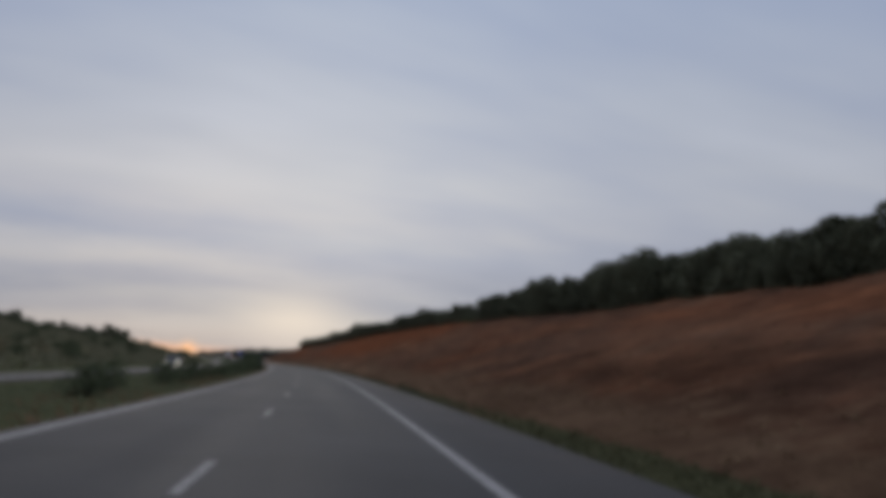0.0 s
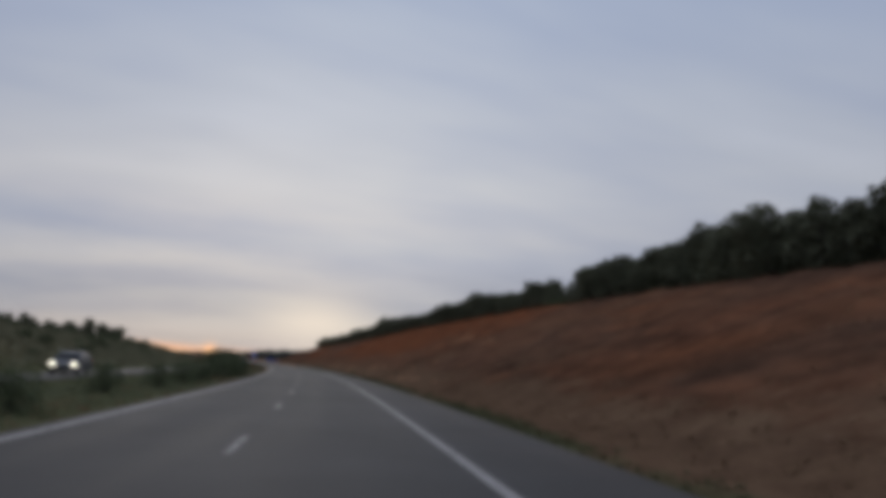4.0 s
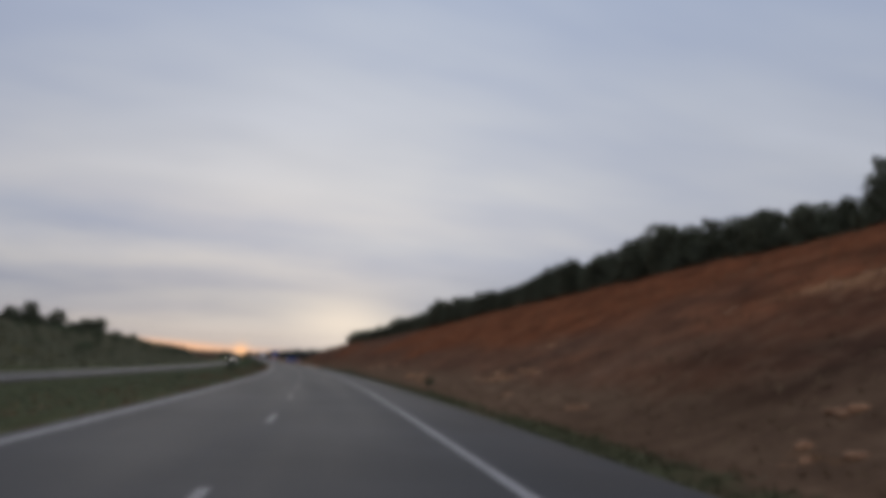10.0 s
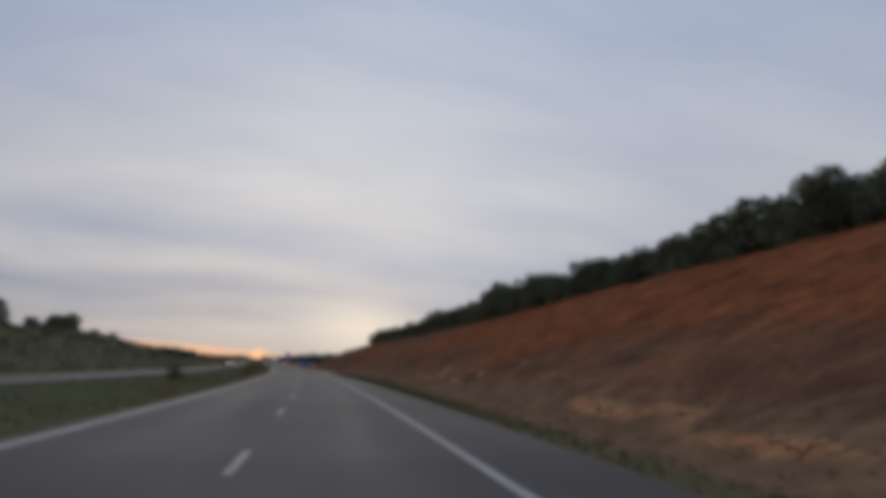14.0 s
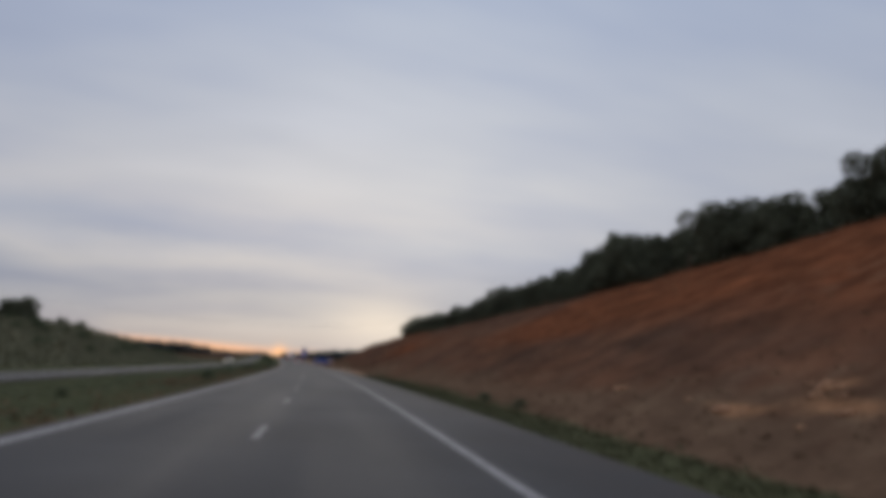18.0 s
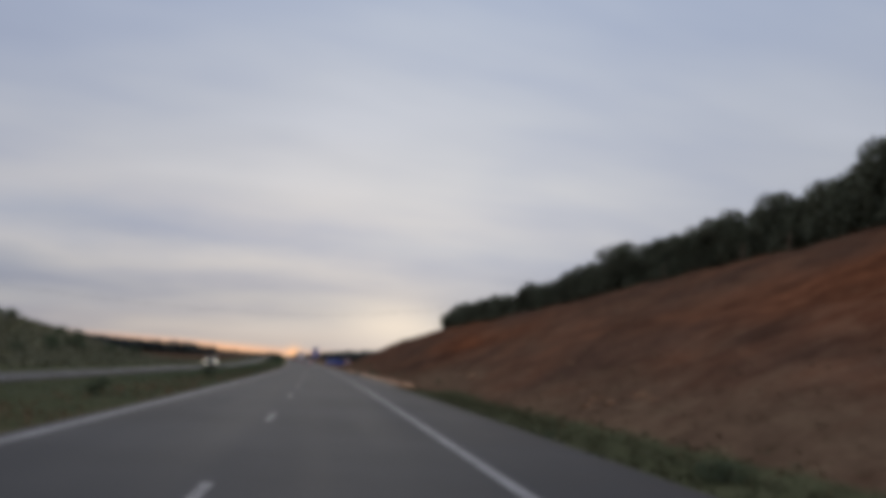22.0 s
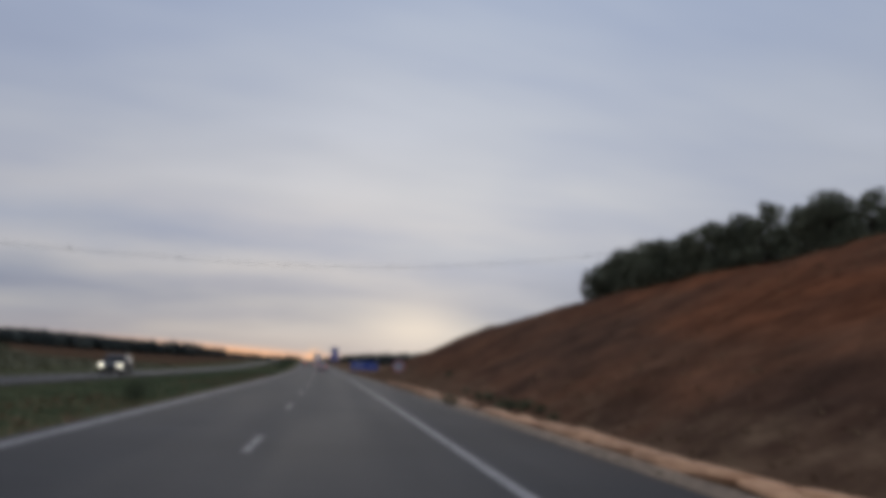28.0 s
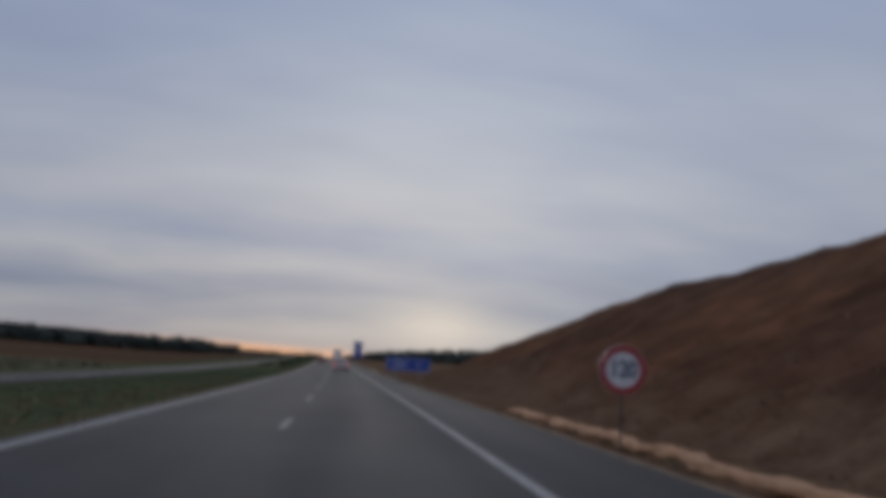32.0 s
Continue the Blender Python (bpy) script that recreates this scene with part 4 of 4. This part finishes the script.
sign = thing("speed_limit_sign", "round white speed limit sign with a red rim reading 120", "road sign", m=at(396.9, 6.47, -0.04, 0))
bm = bmesh.new()
disc(bm, 0, 0.465, -0.012, 0.012)
plate = part("plate", bm, WHITE, sign, "white sign plate")
bm = bmesh.new()
disc(bm, 0.34, 0.457, -0.022, -0.0125)
part("rim", bm, RED, plate, "red painted rim")
digits = part("digits", lettering("120", 0.44), None, plate, "dark digits 120")
digits.matrix_basis = Matrix.Translation((0, -0.017, 0)) @ Matrix.Diagonal((0.82, 1, 1, 1))
plate.matrix_basis = Matrix.Translation((0, -0.05, 1.57))
bm = bmesh.new()
box(bm, (0, 0, 0.75), (0.042, 0.03, 2.4))
part("post", bm, STEEL_DARK, sign, "thin dark steel post", bevel=0.006)
for z in (1.3, 1.85):
    bm = bmesh.new()
    box(bm, (0, -0.028, z), (0.12, 0.02, 0.05))
    part("bracket", bm, STEEL, sign)


def panel_sign(s, x, width, tall, low, label, bars, turn=0.0):
    t = thing("direction_sign", label, "road sign", m=at(s, x, 0.0, turn))
    bm = bmesh.new()
    box(bm, (0, 0, low + tall / 2), (width, 0.04, tall))
    board = part("panel", bm, BLUE, t, "blue sign panel", bevel=0.012)
    for i, (cx, cz, w, h) in enumerate(((0, tall / 2 - 0.07, width - 0.16, 0.035), (0, -tall / 2 + 0.07, width - 0.16, 0.035), (-width / 2 + 0.07, 0, 0.035, tall - 0.16), (width / 2 - 0.07, 0, 0.035, tall - 0.16))):
        bm = bmesh.new()
        box(bm, (cx, -0.023, low + tall / 2 + cz), (w, 0.006, h))
        part("border", bm, WHITE, board)
    for cx, cz, w, h in bars:
        bm = bmesh.new()
        box(bm, (cx, -0.023, low + tall / 2 + cz), (w, 0.006, h))
        part("lettering_bar", bm, WHITE, board, "white bar of lettering")
    for cx in ((-width * 0.3, width * 0.3) if width > 2.3 else (0.0,)):
        bm = bmesh.new()
        box(bm, (cx, 0.07, (low + tall) / 2 - 0.3), (0.09, 0.09, low + tall + 0.5))
        part("post", bm, STEEL, t, "galvanised steel post", bevel=0.008)
    return t


panel_sign(456, 7.05, 3.85, 1.15, 0.82, "long low blue direction sign with white lettering", [(-0.75, 0.2, 1.3, 0.1), (-0.85, -0.18, 1.1, 0.1), (0.95, 0.0, 0.5, 0.1)])
panel_sign(590, 6.4, 2.1, 3.9, 1.6, "tall blue motorway information sign", [(0, 1.1, 1.3, 0.25), (0, 0.4, 1.1, 0.2), (0, -0.5, 1.2, 0.2)])

# ---------------------------------------------------------------- overhead line
line = thing("overhead_line", "thin dark overhead cable with small spacers crossing the motorway", "overhead cable")


def cable_z(x):
    return 8.22 + (0.0034 if x > -5.5 else 0.0012) * (x + 5.5) ** 2


for off in (0.0, 0.45):
    xs = np.linspace(-130, 55, 90)
    P = [Vector(place(394.1 + off, float(x), float(cable_z(x)))) for x in xs]
    c = bpy.data.curves.new("cable", "CURVE")
    c.dimensions, c.bevel_depth, c.bevel_resolution = "3D", 0.007, 2
    sp = c.splines.new("POLY")
    sp.points.add(len(P) - 1)
    for q, p in zip(sp.points, P):
        q.co = (*p, 1)
    ob = bpy.data.objects.new("cable", c)
    scene.collection.objects.link(ob)
    bpy.context.view_layer.update()
    me = bpy.data.meshes.new_from_object(ob.evaluated_get(bpy.context.evaluated_depsgraph_get()))
    bpy.data.objects.remove(ob)
    me.materials.clear()
    me.materials.append(CABLE)
    part("cable", me, None, line)
for k in range(-16, 8):
    x = 5.15 + 7.4 * k
    if -130 < x < 55:
        p = Vector(place(394.3, x, float(cable_z(x))))
        bm = bmesh.new()
        box(bm, p + Vector((0, 0, 0.04)), (0.06, 0.5, 0.03))
        tube(bm, p + Vector((0, 0, 0.0)), p + Vector((0, 0, 0.2)), 0.035, 0.02, 8)
        part("spacer", bm, CABLE, line)
for x in (-130, 55):
    g = float(land(394, x) if x < 0 else bank(394, x))
    top = float(cable_z(x)) + 0.5
    t = thing("utility_pole", "weathered wooden utility pole carrying the overhead cable", "utility pole", m=at(394.3, x, g))
    bm = bmesh.new()
    tube(bm, (0, 0, -0.5), (0, 0, top - g), 0.15, 0.10, 12)
    part("pole", bm, WOOD, t)
    bm = bmesh.new()
    box(bm, (0, 0, top - g - 0.5), (0.1, 1.3, 0.12))
    part("crossarm", bm, WOOD, t, bevel=0.01)

# marker posts on the crest
for s in (150.8, 230, 275, 308.6, 314.2, 325.6):
    x = float(crest_x(s)) - 0.4
    t = thing("fence_post", "pale weathered fence post on the cutting's crest", "fence post", "fence posts", m=at(s, x, float(bank(s, x))))
    bm = bmesh.new()
    tube(bm, (0, 0, -0.3), (0.03, 0, 1.15), 0.07, 0.055, 8)
    part("post", bm, CONCRETE, t)


# ---------------------------------------------------------------- vehicles
def car(s, x, z, paint_mat, label, turn=0.0, lights_front=True):
    t = thing("car", label, "car", m=at(s, x, z, turn))
    Wd = 1.74
    # side profile, y forward
    lower = [(-2.02, 0.30), (-2.05, 0.62), (-1.98, 0.92), (-1.2, 0.98), (0.75, 0.95), (1.6, 0.82), (1.98, 0.66), (2.05, 0.42), (2.0, 0.25)]
    upper = [(-1.86, 0.93), (-1.55, 1.36), (-0.9, 1.48), (0.1, 1.46), (0.55, 1.28), (1.05, 0.93)]

    def loft(bm, prof, widths):
        rows = []
        for (y, zz), w in zip(prof, widths):
            rows.append([bm.verts.new((sx * w / 2, y, zz)) for sx in (-1, 1)])
        n = len(rows)
        for i in range(n):
            j = (i + 1) % n
            bm.faces.new((rows[i][0], rows[i][1], rows[j][1], rows[j][0]))
        bm.faces.new([r[0] for r in rows])
        bm.faces.new([r[1] for r in rows][::-1])
        bmesh.ops.recalc_face_normals(bm, faces=bm.faces[:])
    bm = bmesh.new()
    loft(bm, lower, [Wd - 0.12, Wd, Wd - 0.02, Wd, Wd, Wd - 0.06, Wd - 0.12, Wd - 0.1, Wd - 0.16])
    body = part("body", bm, paint_mat, t, bevel=0.05)
    bm = bmesh.new()
    loft(bm, upper, [Wd - 0.1, Wd - 0.32, Wd - 0.36, Wd - 0.36, Wd - 0.28, Wd - 0.1])
    part("cabin", bm, paint_mat, t, bevel=0.04)
    for name, prof, w in (("rear_window", [(-1.80, 1.02), (-1.585, 1.32)], Wd - 0.42), ("windscreen", [(1.0, 0.97), (0.52, 1.305)], Wd - 0.36)):
        (y0, z0), (y1, z1) = prof
        d = -0.02 if name == "rear_window" else 0.02
        bm = bmesh.new()
        q = [bm.verts.new(p) for p in ((-w / 2, y0 + d, z0 + 0.02), (w / 2, y0 + d, z0 + 0.02), (w / 2 - 0.1, y1 + d, z1 + 0.02), (-w / 2 + 0.1, y1 + d, z1 + 0.02))]
        bm.faces.new(q)
        part(name, bm, CAR_GLASS, t)
    for sx in (-1, 1):
        bm = bmesh.new()
        q = [bm.verts.new((sx * (Wd / 2 - k), y, zz)) for y, zz, k in ((-1.5, 1.0, 0.055), (0.85, 0.99, 0.06), (0.42, 1.28, 0.125), (-1.35, 1.33, 0.15))]
        bm.faces.new(q)
        part("side_window", bm, CAR_GLASS, t)
        bm = bmesh.new()
        box(bm, (sx * 0.93, 0.75, 1.0), (0.16, 0.09, 0.12))
        part("mirror", bm, paint_mat, t, bevel=0.02)
        bm = bmesh.new()
        box(bm, (sx * 0.66, 1.955, 0.66), (0.34, 0.16, 0.15))
        part("headlight", bm, HEADLIGHT if lights_front else CAR_GLASS, t, "round headlight", bevel=0.03)
        bm = bmesh.new()
        box(bm, (sx * 0.70, -2.0, 0.82), (0.24, 0.10, 0.24))
        part("tail_light", bm, TAIL, t, "red tail light", bevel=0.02)
        for y in (-1.28, 1.3):
            bm = bmesh.new()
            tube(bm, (sx * 0.66, y, 0.31), (sx * 0.86, y, 0.31), 0.31, 0.31, 24)
            wheel = part("wheel", bm, TYRE, t, "black rubber tyre", bevel=0.02)
            bm = bmesh.new()
            tube(bm, (sx * 0.80, y, 0.31), (sx * 0.872, y, 0.31), 0.19, 0.17, 16)
            part("rim", bm, STEEL, wheel)
    bm = bmesh.new()
    box(bm, (0, -2.06, 0.42), (1.6, 0.1, 0.2))
    part("rear_bumper", bm, TRIM, t, bevel=0.03)
    bm = bmesh.new()
    box(bm, (0, -2.05, 0.72), (0.5, 0.03, 0.11))
    part("plate_bar", bm, WHITE, t)
    bm = bmesh.new()
    box(bm, (0, 2.05, 0.45), (1.3, 0.06, 0.2))
    part("grille", bm, TRIM, t, bevel=0.02)
    return t


car(486, 1.3, 0.004, CAR_WHITE, "silver hatchback with lit red tail lights in the near lane")
car(575, -1.9, 0.004, CAR_GREY, "grey car far ahead in the passing lane")
car(401.8, -14.8, -0.166, CAR_DARK, "dark car with bright headlights on the opposite carriageway", 180)

car(107, -14.8, -0.166, CAR_GREY, "grey car with lit headlights on the opposite carriageway", 180)

# lorry far ahead
t = thing("lorry", "pale box lorry far ahead on the motorway", "lorry", m=at(640, 1.9, 0.004))
bm = bmesh.new()
box(bm, (0, 0, 2.25), (2.45, 7.0, 2.7))
part("box_body", bm, WHITE, t, "white box body", bevel=0.04)
bm = bmesh.new()
box(bm, (0, 4.5, 1.6), (2.3, 1.8, 2.2))
part("cab", bm, CAR_GREY, t, bevel=0.12)
bm = bmesh.new()
box(bm, (0, 0.6, 0.75), (1.0, 9.0, 0.25))
part("chassis", bm, TRIM, t)
for sx in (-1, 1):
    bm = bmesh.new()
    box(bm, (sx * 1.0, -3.55, 0.85), (0.3, 0.06, 0.15))
    part("tail_light", bm, TAIL, t)
    for y in (-2.4, -1.2, 4.4):
        bm = bmesh.new()
        tube(bm, (sx * 0.85, y, 0.5), (sx * 1.15, y, 0.5), 0.5, 0.5, 20)
        part("wheel", bm, TYRE, t, bevel=0.03)
